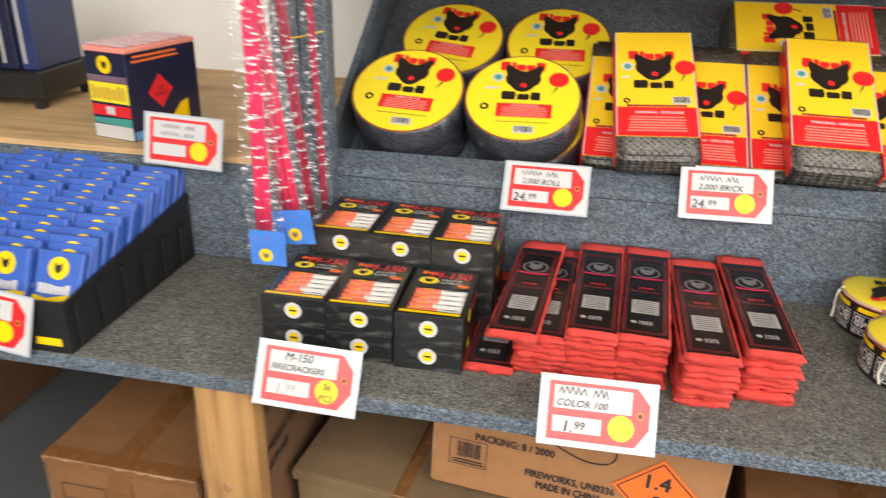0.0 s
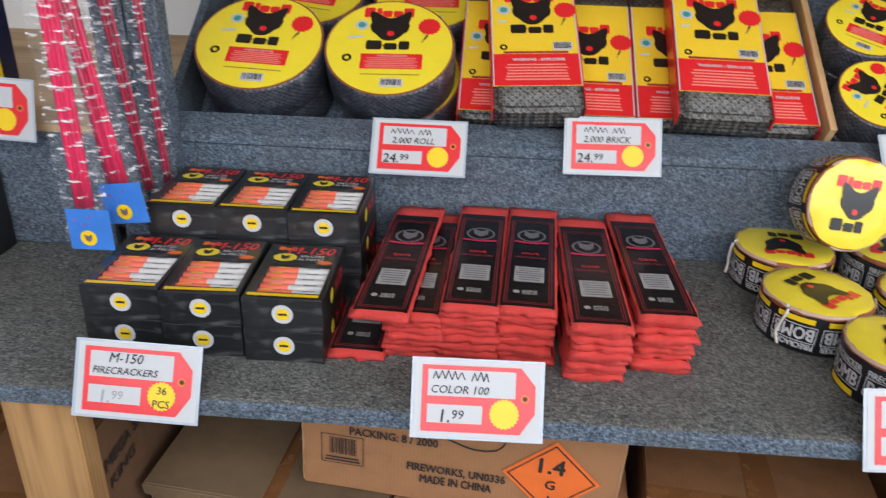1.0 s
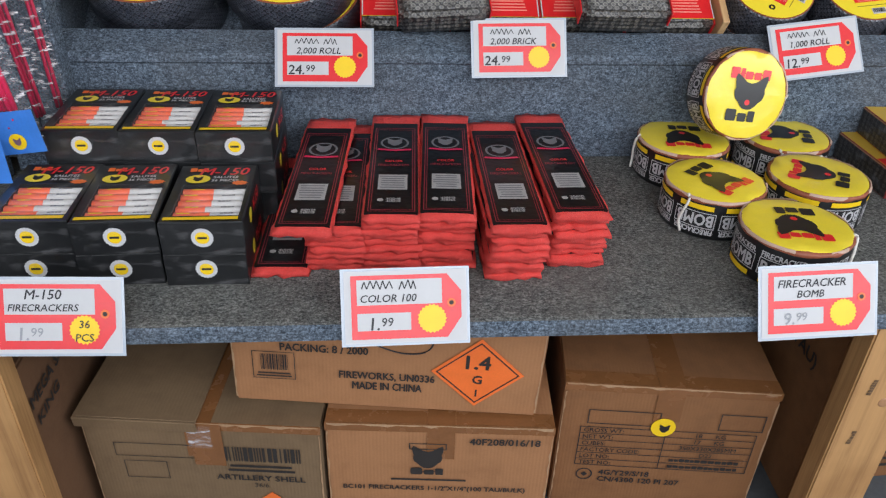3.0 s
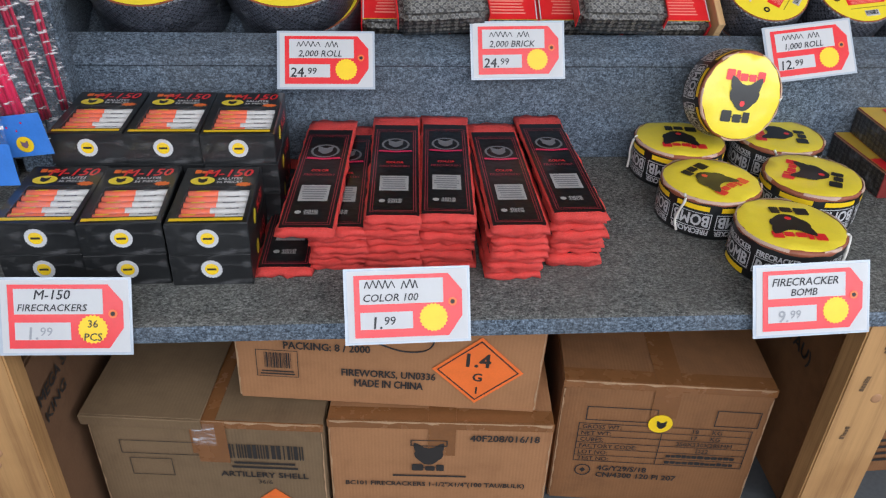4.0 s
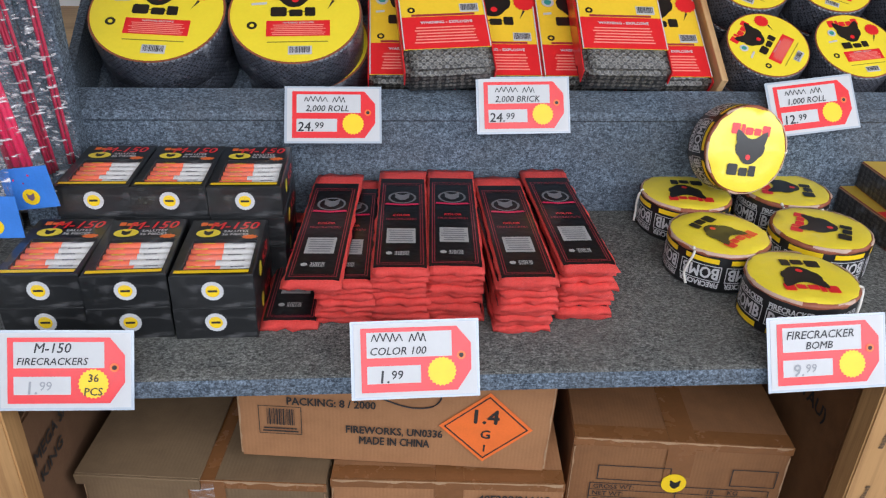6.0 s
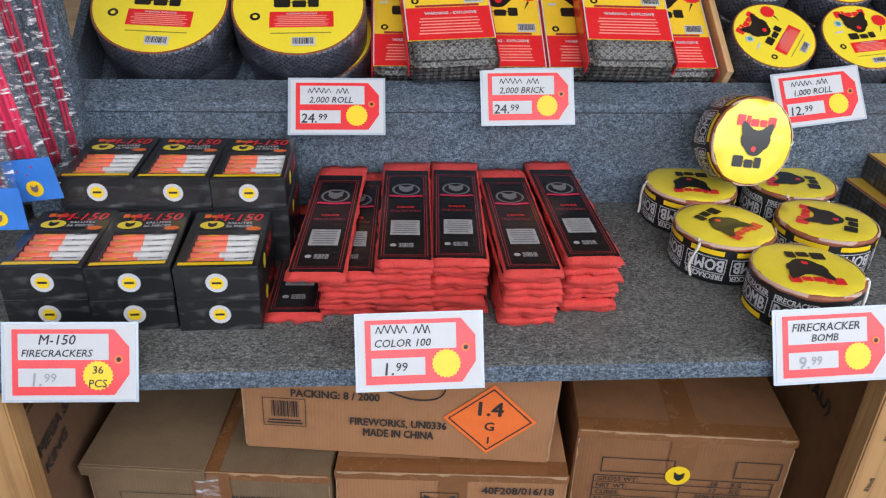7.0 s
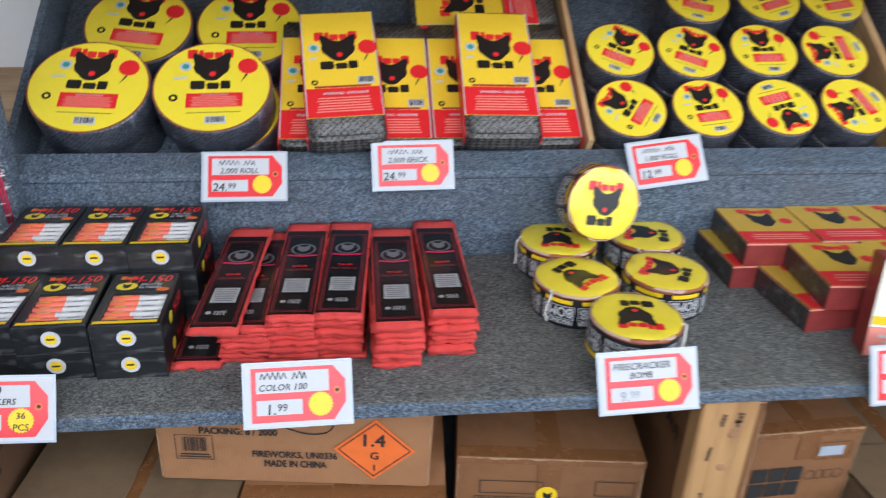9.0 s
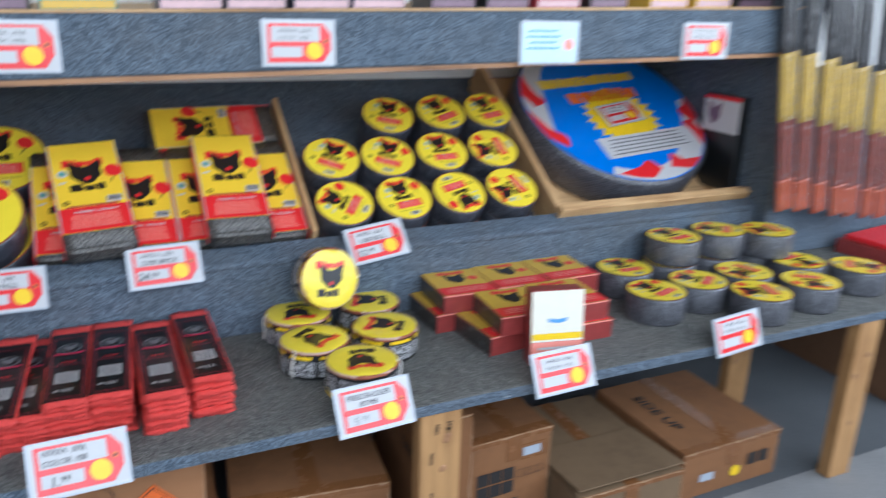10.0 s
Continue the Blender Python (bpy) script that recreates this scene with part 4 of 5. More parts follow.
def cracker_pack(seed):
    """A flat pack in red tissue with a black label. Origin at the middle of its near end."""
    w, l, h = 0.079, 0.358, 0.0088
    rng = random.Random(seed)
    t = thing("firecracker_pack", "flat red tissue firecracker pack with black label", "firecracker pack", "firecracker packs")
    bm = bmesh.new()
    nx, ny = 7, 22
    grid = {}
    off = Vector((seed * 3.1, 0, 0))
    for s in (0, 1):
        for i in range(nx + 1):
            for j in range(ny + 1):
                x, y = w * (i / nx - 0.5), l * j / ny
                end = max(0, 1 - min(y, l - y) / 0.016)
                edge_x = 0.0042 * noise.noise(Vector((x * 20, y * 38, s)) + off) * (1 if i in (0, nx) else 0)
                rim = 1.0 if 0 < i < nx else 0.55
                z = (h * (0.5 + (s - 0.5) * rim * (1 - 0.3 * end))) + (0.0016 * noise.noise(Vector((x * 85, y * 60, s * 4)) + off) * (end * 1.5 + 0.5 * (1 - s) + 0.12))
                yy = y + (0.009 * noise.noise(Vector((x * 95, s * 3, 1)) + off) if j in (0, ny) else 0)
                grid[s, i, j] = bm.verts.new((x + edge_x, yy, z))
    for s in (0, 1):
        for i in range(nx):
            for j in range(ny):
                q = [grid[s, i, j], grid[s, i + 1, j], grid[s, i + 1, j + 1], grid[s, i, j + 1]]
                bm.faces.new(q if s else q[::-1])
    for i in range(nx):
        for j in (0, ny):
            bm.faces.new((grid[0, i, j], grid[0, i + 1, j], grid[1, i + 1, j], grid[1, i, j]))
    for j in range(ny):
        for i in (0, nx):
            bm.faces.new((grid[0, i, j], grid[0, i, j + 1], grid[1, i, j + 1], grid[1, i, j]))
    bmesh.ops.recalc_face_normals(bm, faces=bm.faces)
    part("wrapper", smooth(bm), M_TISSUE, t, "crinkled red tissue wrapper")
    z = h + 0.0012
    x0, x1, y0, y1 = -0.0362, 0.0362, 0.015, 0.315
    f = part("face_label", box(x0, x1, y0, y1, h - 0.002, z), M_LABEL, t, "glossy black label")
    part("border", outline(x0 + 0.004, y0 + 0.005, x1 - 0.004, y1 - 0.02, 0.0011, z + 0.0004), M_MAROON, f)
    part("inner_border", outline(x0 + 0.0075, y0 + 0.009, x1 - 0.0075, y1 - 0.026, 0.0008, z + 0.0004), M_MAROON, f)
    part("wreath", ring(0, 0.238, 0.019, 0.0225, z + 0.0004, 26), M_GREY, f)
    part("emblem", shield(0, 0.240, 0.025, 0.026, z + 0.0008), M_GREY, f)
    part("banner", flat([(-0.027, 0.211), (0, 0.2075), (0.027, 0.211), (0.025, 0.2165), (0, 0.213), (-0.025, 0.2165)], z + 0.0008), M_PINK, f)
    part("title", text("COLOR", 0.0065, 0, 0.170, z + 0.0004, wide=0.026, bold=0.03), M_RED, f)
    part("subtitle", text("FIRECRACKERS", 0.0065, 0, 0.157, z + 0.0004, wide=0.046), M_MAROON, f)
    part("warning_panel", rect(-0.021, 0.082, 0.021, 0.128, z + 0.0004), M_SILVER, f)
    part("warning_print", lines(-0.019, 0.085, 0.019, 0.125, 6, z + 0.0007, seed, fill=0.4), M_GREY, f)
    part("round_mark", disc(-0.016, 0.052, 0.0045, z + 0.0004, 14), M_SILVER, f)
    part("barcode", barcode(-0.008, 0.046, 0.012, 0.058, z + 0.0004, 3), M_SILVER, f)
    return t


PACKS = [cracker_pack(k) for k in range(4)]
FREE = list(PACKS)


def lay_pack(k, m):
    """Use each built pack once, then copies of it."""
    src = PACKS[k % 4]
    if src in FREE:
        FREE.remove(src)
        return at(src, m)
    return copy_thing(src, m)


# near end middle (x, y), far end middle (x, y) of each pile's top pack, packs in the pile
PILES = [((0.6265, 0.113), (0.6225, 0.455), 9), ((0.536, 0.080), (0.537, 0.405), 9), ((0.440, 0.112), (0.461, 0.470), 9), ((0.365, 0.110), (0.377, 0.440), 9), ((0.251, 0.064), (0.2765, 0.470), 9)]
rng = random.Random(12)
STEP = 0.0098
for n, ((x0, y0), (x1, y1), count) in enumerate(PILES):
    turn = -math.degrees(math.atan2(x1 - x0, y1 - y0))
    for k in range(count):
        topmost = k == count - 1
        dx, dy, dr = (0, 0, 0) if topmost else (rng.uniform(-0.004, 0.004), rng.uniform(0.0, 0.012), rng.uniform(-1.2, 1.2))
        bx = x0 + dx
        if n == 4 and not topmost:
            bx, dy, dr = 0.290 + dx * 0.6, 0.048 + rng.uniform(0, 0.008), -turn * 0.5 + rng.uniform(-1, 1)
        if n == 4 and k == count - 2:
            continue
        if n == 4 and topmost:
            lay_pack(n + k, pose(0.2475, 0.094, SHELF + STEP * 7 + 0.001, 1.4, -1.0, turn))
            continue
        lay_pack(n + k, pose(bx, y0 + dy, SHELF + STEP * k, 0, 0, turn + dr))
lay_pack(2, pose(0.213, 0.104, SHELF, 0, 0, -1.5))

# ---- firecracker bombs ----


def bend(bm, r, a0):
    """Wrap flat lettering (x along, y up) round a drum of radius r."""
    for v in bm.verts:
        q = a0 + v.co.x / r
        v.co = Vector(((r + v.co.z) * math.sin(q), -(r + v.co.z) * math.cos(q), v.co.y))
    return bm


def fine_rect(x0, y0, x1, y1, n=5):
    bm = bmesh.new()
    for k in range(n):
        rect(x0 + (x1 - x0) * k / n, y0, x0 + (x1 - x0) * (k + 1) / n, y1, 0, bm)
    return bm


def bomb(flipped):
    """A drum of firecrackers in a printed black band, its print upright or upside down. Origin at its base."""
    r, h = 0.0765, 0.067
    t = thing("firecracker_bomb", "round black firecracker bomb with yellow top label" + (", band print upside down" if flipped else ""), "firework", "firecracker bombs")
    bm = lathe([(0, 0), (r * 0.95, 0), (r, 0.004), (r, h * 0.5), (r, h - 0.006), (r * 0.992, h - 0.004)], 44)
    for v in bm.verts:
        v.co += Vector((v.co.x, v.co.y, 0)) * 0.014 * noise.noise(v.co * 22)
    band = part("printed_band", bm, M_BLACK, t, "black printed paper band")
    bm = lathe([(r * 0.995, h - 0.0075), (r * 1.012, h - 0.004), (r * 0.99, h - 0.0008), (r * 0.9, h + 0.0005), (0, h - 0.0005)], 60)
    for v in bm.verts:
        v.co.z += 0.0018 * noise.noise(v.co * 60)
        v.co += Vector((v.co.x, v.co.y, 0)) * 0.02 * noise.noise(v.co * 70)
    part("clay_rim", bm, M_RIM, t, "rough brown rim")
    bm = lathe([(r * 0.965, h + 0.0002), (r * 0.93, h + 0.0012), (r * 0.7, h + 0.0016), (r * 0.35, h + 0.0018), (0, h + 0.0018)], 60)
    for v in bm.verts:
        d = Vector((v.co.x, v.co.y, 0))
        if d.length > r * 0.95:
            v.co += d * 0.05 * noise.noise(v.co * 45)
        else:
            v.co.z += 0.0007 * noise.noise(v.co * 55)
    f = part("top_label", bm, M_CRINKLED, t, "yellow round paper label")
    z, w = h + 0.0028, 1.86 * r
    part("wordmark", blocks(0.0, 0.245 * w, 0.54 * w, 0.13 * w, 5, z, 3), M_RED, f, "red wordmark blocks")
    part("emblem", shield(0.02 * w, 0.03 * w, 0.44 * w, 0.40 * w, z + 0.0003), M_EMBLEM, f, "black badge shape")
    part("emblem_spot", disc(0.01 * w, -0.085 * w, 0.035 * w, z + 0.0006, 10), M_RED, f)
    part("second_wordmark", blocks(-0.04 * w, -0.245 * w, 0.40 * w, 0.14 * w, 3, z + 0.0003, 7), M_EMBLEM, f)
    k, rr = 7, r * 1.016
    turn = Matrix(((-1, 0, 0, 0), (0, -1, 0, h - 0.003), (0, 0, 1, 0), (0, 0, 0, 1))) if flipped else Matrix.Identity(4)

    def wrapped(name, bm, q, mat, label=""):
        part(name, bend(moved(bm, turn), rr, q), mat, band, label)

    for n in range(k):
        q = 2 * math.pi * n / k
        wrapped("band_title", text("FIRECRACKER", 0.0088, 0, 0.0455, 0, wide=0.060, bold=0.035), q, M_WHITE, "white lettering")
        wrapped("band_box", join(fine_rect(-0.0315, 0.0425, 0.0315, 0.0438), join(fine_rect(-0.0315, 0.0175, 0.0315, 0.0188), outline(-0.0315, 0.0175, 0.0315, 0.0438, 0.0013))), q, M_WHITE)
        wrapped("band_word", text("BOMB", 0.0195, 0, 0.0212, 0, wide=0.055, bold=0.03), q, M_WHITE, "white lettering")
        wrapped("yellow_tab", fine_rect(-0.026, 0.0055, 0.026, 0.0135), q, M_YELLOW2)
    bm = bmesh.new()
    rings = []
    for q in range(61):
        a_ = 2 * math.pi * q / 60
        wob = noise.noise(Vector((math.cos(a_) * 3, math.sin(a_) * 3, 2)))
        fray = noise.noise(Vector((math.cos(a_) * 14, math.sin(a_) * 14, 5)))
        r1 = r * (1.0 + 0.025 * wob + 0.02 * fray)
        rings.append([bm.verts.new((c * math.cos(a_), c * math.sin(a_), zz)) for c, zz in ((r * 0.975, h + 0.0010), (r1, h + 0.0008 + 0.002 * max(0, fray)), (r1 * 1.006, h - 0.003 - 0.003 * max(0, wob)))])
    for a_, b_ in zip(rings, rings[1:]):
        if noise.noise(a_[1].co * 18) > -0.12:
            for u in (0, 1):
                bm.faces.new((a_[u], a_[u + 1], b_[u + 1], b_[u]))
    part("torn_edge", smooth(bm), M_TORN, t, "pale torn paper edge")["kind"] = "stuff"
    cu_pts = [(r * 0.97, 0.0, h + 0.001), (r * 1.06, 0.006, h - 0.006), (r * 1.07, 0.0, h * 0.6), (r * 1.05, -0.004, h * 0.35), (r * 1.08, 0.003, h * 0.12)]
    part("fuse", moved(wire(cu_pts, 0.0021), pose(0, 0, 0, 0, 0, 0 if flipped else 165)), M_STRING, t, "white fuse string")
    return t


def wire(points, r, n=6):
    """A thin round cord along points."""
    bm = bmesh.new()
    pts = [Vector(p) for p in points]
    fine = []
    for k in range(len(pts) - 1):
        p0, p1, p2, p3 = pts[max(k - 1, 0)], pts[k], pts[k + 1], pts[min(k + 2, len(pts) - 1)]
        for q in range(4):
            s = q / 4
            fine.append(0.5 * ((2 * p1) + (p2 - p0) * s + (2 * p0 - 5 * p1 + 4 * p2 - p3) * s * s + (3 * p1 - p0 - 3 * p2 + p3) * s ** 3))
    fine.append(pts[-1])
    rings = []
    for k, p in enumerate(fine):
        d = (fine[min(k + 1, len(fine) - 1)] - fine[max(k - 1, 0)]).normalized()
        u = d.orthogonal().normalized()
        v = d.cross(u)
        rings.append([bm.verts.new(p + r * (math.cos(2 * math.pi * q / n) * u + math.sin(2 * math.pi * q / n) * v)) for q in range(n)])
    for a_, b_ in zip(rings, rings[1:]):
        for q in range(n):
            bm.faces.new((a_[q], a_[(q + 1) % n], b_[(q + 1) % n], b_[q]))
    bm.faces.new(rings[0])
    bm.faces.new(rings[-1])
    bmesh.ops.recalc_face_normals(bm, faces=bm.faces)
    return smooth(bm)


bo, bf = bomb(False), bomb(True)
at(bo, pose(0.933, 0.120, SHELF, 0, 0, 172))
copy_thing(bo, pose(1.055, 0.427, SHELF, 0, 0, 75))
at(bf, pose(0.868, 0.258, SHELF, 0, 0, 218))
for x, y, spin in ((1.041, 0.272, 60), (0.870, 0.414, 172)):
    copy_thing(bf, pose(x, y, SHELF, 0, 0, spin))
copy_thing(bf, pose(0.930, 0.428, 0.679, 0, 0, 8) @ pose(0, 0, 0, 75, 0, 0) @ pose(0, 0, 0, 0, 0, -8) @ Matrix.Scale(0.95, 4))

# ---- small red boxes ----


def red_box(label):
    w, d, h = 0.152, 0.165, 0.049
    t = thing("firecracker_box", label, "firecracker box", "red boxes")
    part("carton", box(0, w, 0, d, 0, h, 0.0012), M_REDBOX, t, "dark red carton")
    f = part("top_label", rect(0.001, 0.001, w - 0.001, d - 0.001, h + 0.0006), M_OCHRE, t, "yellow top label")
    part("red_band", rect(0.002, 0.002, w - 0.002, 0.052, h + 0.0011), M_RED, f)
    part("band_print", lines(0.02, 0.014, w - 0.02, 0.042, 3, h + 0.0014, 4, fill=0.4), M_SALMON, f)
    part("emblem", shield(w / 2, 0.105, 0.055, 0.06, h + 0.0011), M_EMBLEM, f)
    part("wordmark", blocks(w / 2, 0.145, 0.075, 0.02, 5, h + 0.0014, 5), M_RED, f)
    part("seal", disc(w * 0.8, 0.1, 0.014, h + 0.0011, 20, teeth=0.15), M_RED, f)
    part("pale_edge", box(-0.0006, w + 0.0006, -0.0006, 0.0012, h - 0.0035, h - 0.0002), M_SALMON, t, "pale worn edge")
    side = Matrix(((0, 0, -1, -0.0005), (1, 0, 0, 0), (0, 1, 0, 0), (0, 0, 0, 1)))
    part("side_panel", moved(flat([(0.002, 0.002), (0.163, 0.002), (0.163, 0.0455), (0.002, 0.0455)]), side), M_CRACKER_SIDE, t, "dark speckled side")
    part("side_edge", moved(flat([(0.001, 0.0460), (0.164, 0.0460), (0.164, 0.0482), (0.001, 0.0482)]), side), M_WORN, t, "pale worn edge")
    return t


rb = red_box("dark red firecracker box with yellow and red top label")
at(rb, pose(1.213, 0.312, SHELF + 0.0495, 0, 0, -2))
for x, y, z, turn in ((1.369, 0.316, 1, -1), (1.527, 0.318, 1, 0), (1.195, 0.312, 0, 2), (1.371, 0.318, 0, 0), (1.53, 0.32, 0, 1),
                      (1.284, 0.146, 1, -3), (1.438, 0.149, 1, 0), (1.262, 0.150, 0, 6), (1.447, 0.142, 0, -1)):
    copy_thing(rb, pose(x, y, SHELF + 0.0495 * z, 0, 0, turn))

wb = thing("standing_pack", "yellow and red pack standing upright, pale glare painted on", "package")
part("carton", box(-0.064, 0.064, 0, 0.046, 0, 0.178, 0.0015), M_REDBOX, wb)
up = Matrix(((1, 0, 0, 0), (0, 0, -1, -0.0006), (0, 1, 0, 0), (0, 0, 0, 1)))
# yellow label painted near-white for the skylight it reflects
part("glare_face", moved(rect(-0.063, 0.055, 0.063, 0.176), up), paper("yellow_label_glare", (0.88, 0.85, 0.7), 0.2, 0.8, 0.05, 0.1), wb)
part("red_face", moved(rect(-0.063, 0.002, 0.063, 0.0545), up), M_SALMON, wb)
part("emblem", moved(shield(0, 0.105, 0.05, 0.012, 0.0004), up), M_SKYBLUE, wb)
part("gold_band", moved(rect(-0.061, 0.06, 0.061, 0.075, 0.0004), up), M_YELLOW2, wb)
part("print", moved(lines(-0.046, 0.01, 0.046, 0.045, 3, 0.0004, 2), up), M_WHITE, wb)
at(wb, pose(1.388, 0.064, SHELF, 0, 0, -12) @ pose(0, 0, 0, -7))

# ---- rolls piled at the shelf's far end ----
PILE_H = 0.074
pr = roll(0.0795, PILE_H, "short dark firecracker roll with yellow top label", "piled rolls", M_NET_P)
at(pr, pose(1.793, 0.212, SHELF, 0, 0, 20))
PILED = [(1.825, 0.392, 0), (1.958, 0.235, 0), (2.062, 0.106, 0), (2.140, 0.246, 0), (2.262, 0.118, 0), (2.372, 0.262, 0), (2.512, 0.160, 0), (1.995, 0.40, 0), (2.175, 0.41, 0), (2.33, 0.40, 0),
         (1.998, 0.398, 1), (2.178, 0.405, 1), (2.325, 0.352, 1)]
for k, (x, y, level) in enumerate(PILED):
    copy_thing(pr, pose(x, y, SHELF + PILE_H * level + 0.002 * level, 0, 0, 37 * k))

# red packets beyond the far post
rp = thing("red_packet_box", "open box of red packets at the shelf end", "package")
part("tray", box(0, 0.3, 0, 0.22, 0, 0.05, 0.002), M_REDBOX, rp)
for k in range(6):
    part("packet", box(0.01 + 0.046 * k, 0.052 + 0.046 * k, 0.01, 0.2, 0.0505, 0.068, 0.003), M_RED, rp)
at(rp, pose(2.80, 0.22, SHELF, 0, 0, 8))

# ---- left bay ----


def blue_tray():
    t = thing("display_tray", "black plastic display tray on grey carpet", "display tray")
    w, d, h, back = 0.47, 0.392, 0.090, 0.136
    part("base", box(0, w, 0, d, 0.0, 0.006), M_PLASTIC, t)
    part("front_wall", box(0, w, 0, 0.004, 0.0062, h), M_PLASTIC, t)
    part("back_wall", box(0, w, d - 0.004, d, 0.0062, back), M_PLASTIC, t)
    for x in (0, w - 0.004):
        part("side_wall", extrude_x([(0.0042, 0.0062), (d - 0.0042, 0.0062), (d - 0.0042, back), (0.0042, h)], x, x + 0.004), M_PLASTIC, t)
        for k in range(6):
            y = 0.02 + k * 0.064
            part("rib", box(x - 0.004 if x == 0 else x + 0.0042, x + -0.0002 if x == 0 else x + 0.009, y, y + 0.026, 0.0062, h - 0.006, 0.001), M_PLASTIC, t)
    part("sloping_floor", extrude_x([(0.0045, 0.010), (d - 0.0045, 0.070), (d - 0.0045, 0.066), (0.0045, 0.0065)], 0.0045, w - 0.0045), M_PLASTIC, t)
    part("sticker", moved(rect(w - 0.06, 0.012, w - 0.015, 0.026), up), M_YELLOW2, t, "yellow sticker")
    return t


TRAY_M = pose(-0.905, 0.004, SHELF)
at(blue_tray(), TRAY_M)


def blue_packet():
    """A slim blue packet standing on end, leaning back."""
    w, d, h = 0.083, 0.014, 0.135
    t = thing("blue_packet", "slim blue firework packet with yellow round mark", "firework packet", "blue packets")
    part("carton", box(-w / 2, w / 2, 0, d, 0, h, 0.0015), M_BLUE, t)
    part("mark", moved(disc(0, h - 0.028, 0.019, 0, 24), up), M_YELLOW2, t, "round yellow mark")
    part("mark_shape", moved(shield(0, h - 0.028, 0.015, 0.017, 0.0003), up), M_EMBLEM, t)
    part("wordmark", moved(blocks(-0.003, h - 0.062, 0.06, 0.018, 6, 0, 4), up), M_WHITE, t)
    part("yellow_wave", moved(flat([(-0.04, h - 0.083), (-0.015, h - 0.087), (0.015, h - 0.08), (0.04, h - 0.079), (0.04, h - 0.07), (0.015, h - 0.071), (-0.015, h - 0.078), (-0.04, h - 0.073)]), up), M_YELLOW2, t)
    part("low_band", moved(rect(-0.04, 0.003, 0.04, h - 0.09), up), M_SKYBLUE, t)
    return t


bp = blue_packet()
rng = random.Random(4)
first = True
for c in range(5):
    for k in range(15):
        m = TRAY_M @ pose(0.47 - 0.05 - 0.0895 * c + rng.uniform(-0.002, 0.002), 0.012 + 0.0236 * k, 0.0125 + 0.0036 * k, -25 + rng.uniform(-4, 4), 0, rng.uniform(-3, 3)) @ pose(0, 0, 0.009)
        if first:
            at(bp, m)
            first = False
        else:
            copy_thing(bp, m)

cake = thing("firework_cake", "tall firework box printed navy, yellow and red", "firework box")
b = box(0, 0.105, 0, 0.20, 0, 0.173, 0.0012)
part("carton", b, M_NAVY, cake, "dark navy carton")
fr = up
part("gold_band", moved(rect(0.002, 0.075, 0.103, 0.115), fr), M_YELLOW, cake)
part("red_band", moved(rect(0.002, 0.048, 0.103, 0.07), fr), M_RED, cake)
part("white_mark", moved(rect(0.04, 0.051, 0.062, 0.067, 0.0004), fr), M_WHITE, cake)
part("green_band", moved(flat([(0.002, 0.032), (0.103, 0.028), (0.103, 0.046), (0.002, 0.042)]), fr), M_TEAL, cake)
part("white_foot", moved(rect(0.002, 0.002, 0.103, 0.029), fr), M_WHITE, cake)
part("purple_band", moved(rect(0.002, 0.116, 0.103, 0.129), fr), M_PURPLE, cake)
part("round_mark", moved(disc(0.05, 0.150, 0.018, 0, 22), fr), M_YELLOW2, cake)
part("mark_shape", moved(shield(0.05, 0.150, 0.014, 0.016, 0.0004), fr), M_EMBLEM, cake)
sd = Matrix(((0, 0, 1, 0.1056), (1, 0, 0, 0), (0, 1, 0, 0), (0, 0, 0, 1)))
part("red_diamond", moved(flat([(0.085, 0.055), (0.12, 0.09), (0.085, 0.125), (0.05, 0.09)]), sd), M_RED, cake, "red diamond")
part("diamond_lettering", moved(text("500", 0.009, 0.085, 0.092, 0.0004), sd), M_INK, cake)
part("diamond_lettering", moved(text("GRAMS", 0.009, 0.085, 0.079, 0.0004), sd), M_INK, cake)
part("title_block", moved(blocks(0.052, 0.095, 0.09, 0.03, 7, 0.0004, 3), fr), M_OCHRE, cake)
part("colour_flash", moved(flat([(0.11, 0.03), (0.162, 0.02), (0.162, 0.06), (0.14, 0.055)]), sd), M_YELLOW2, cake)
part("side_foot", moved(rect(0.002, 0.002, 0.16, 0.02), sd), M_SKYBLUE, cake)
part("splash", moved(lines(0.01, 0.152, 0.15, 0.170, 2, 0, 3), sd), M_ORANGE, cake)
part("lid", box(-0.001, 0.106, -0.001, 0.201, 0.1735, 0.184, 0.002), M_SALMON, cake, "faded red ridged top")
for k in range(7):
    part("tube_ridge", box(0.002, 0.104, 0.004 + 0.028 * k, 0.020 + 0.028 * k, 0.1842, 0.189, 0.002), M_PALEPINK, cake, "faded ridge")
at(cake, pose(-0.664, 0.462, 0.7495, 0, 0, -12))

bb = thing("black_rack", "black plastic rack with dark blue packets", "display rack")
part("shelf_tray", box(0, 0.26, 0, 0.22, 0.022, 0.085, 0.004), M_PLASTIC, bb)
for x in (0.005, 0.235):
    for y in (0.005, 0.195):
        part("leg", box(x, x + 0.02, y, y + 0.02, 0, 0.0218), M_PLASTIC, bb)
for k in range(5):
    pale = moved(rect(0.018 + 0.05 * k, 0.1, 0.026 + 0.05 * k, 0.255), Matrix(((1, 0, 0, 0), (0, 0, -1, 0.0192), (0, 1, 0, 0), (0, 0, 0, 1))))
    part("pale_strip", pale, M_SILVER, bb, "pale printed strip")
    part("packet", box(0.01 + 0.05 * k, 0.052 + 0.05 * k, 0.02, 0.2, 0.0852, 0.27, 0.003), M_NAVY if k % 2 else M_DARKBLUE, bb, "dark blue packet")
at(bb, pose(-1.165, 0.60, 0.7495, 0, 0, 5))

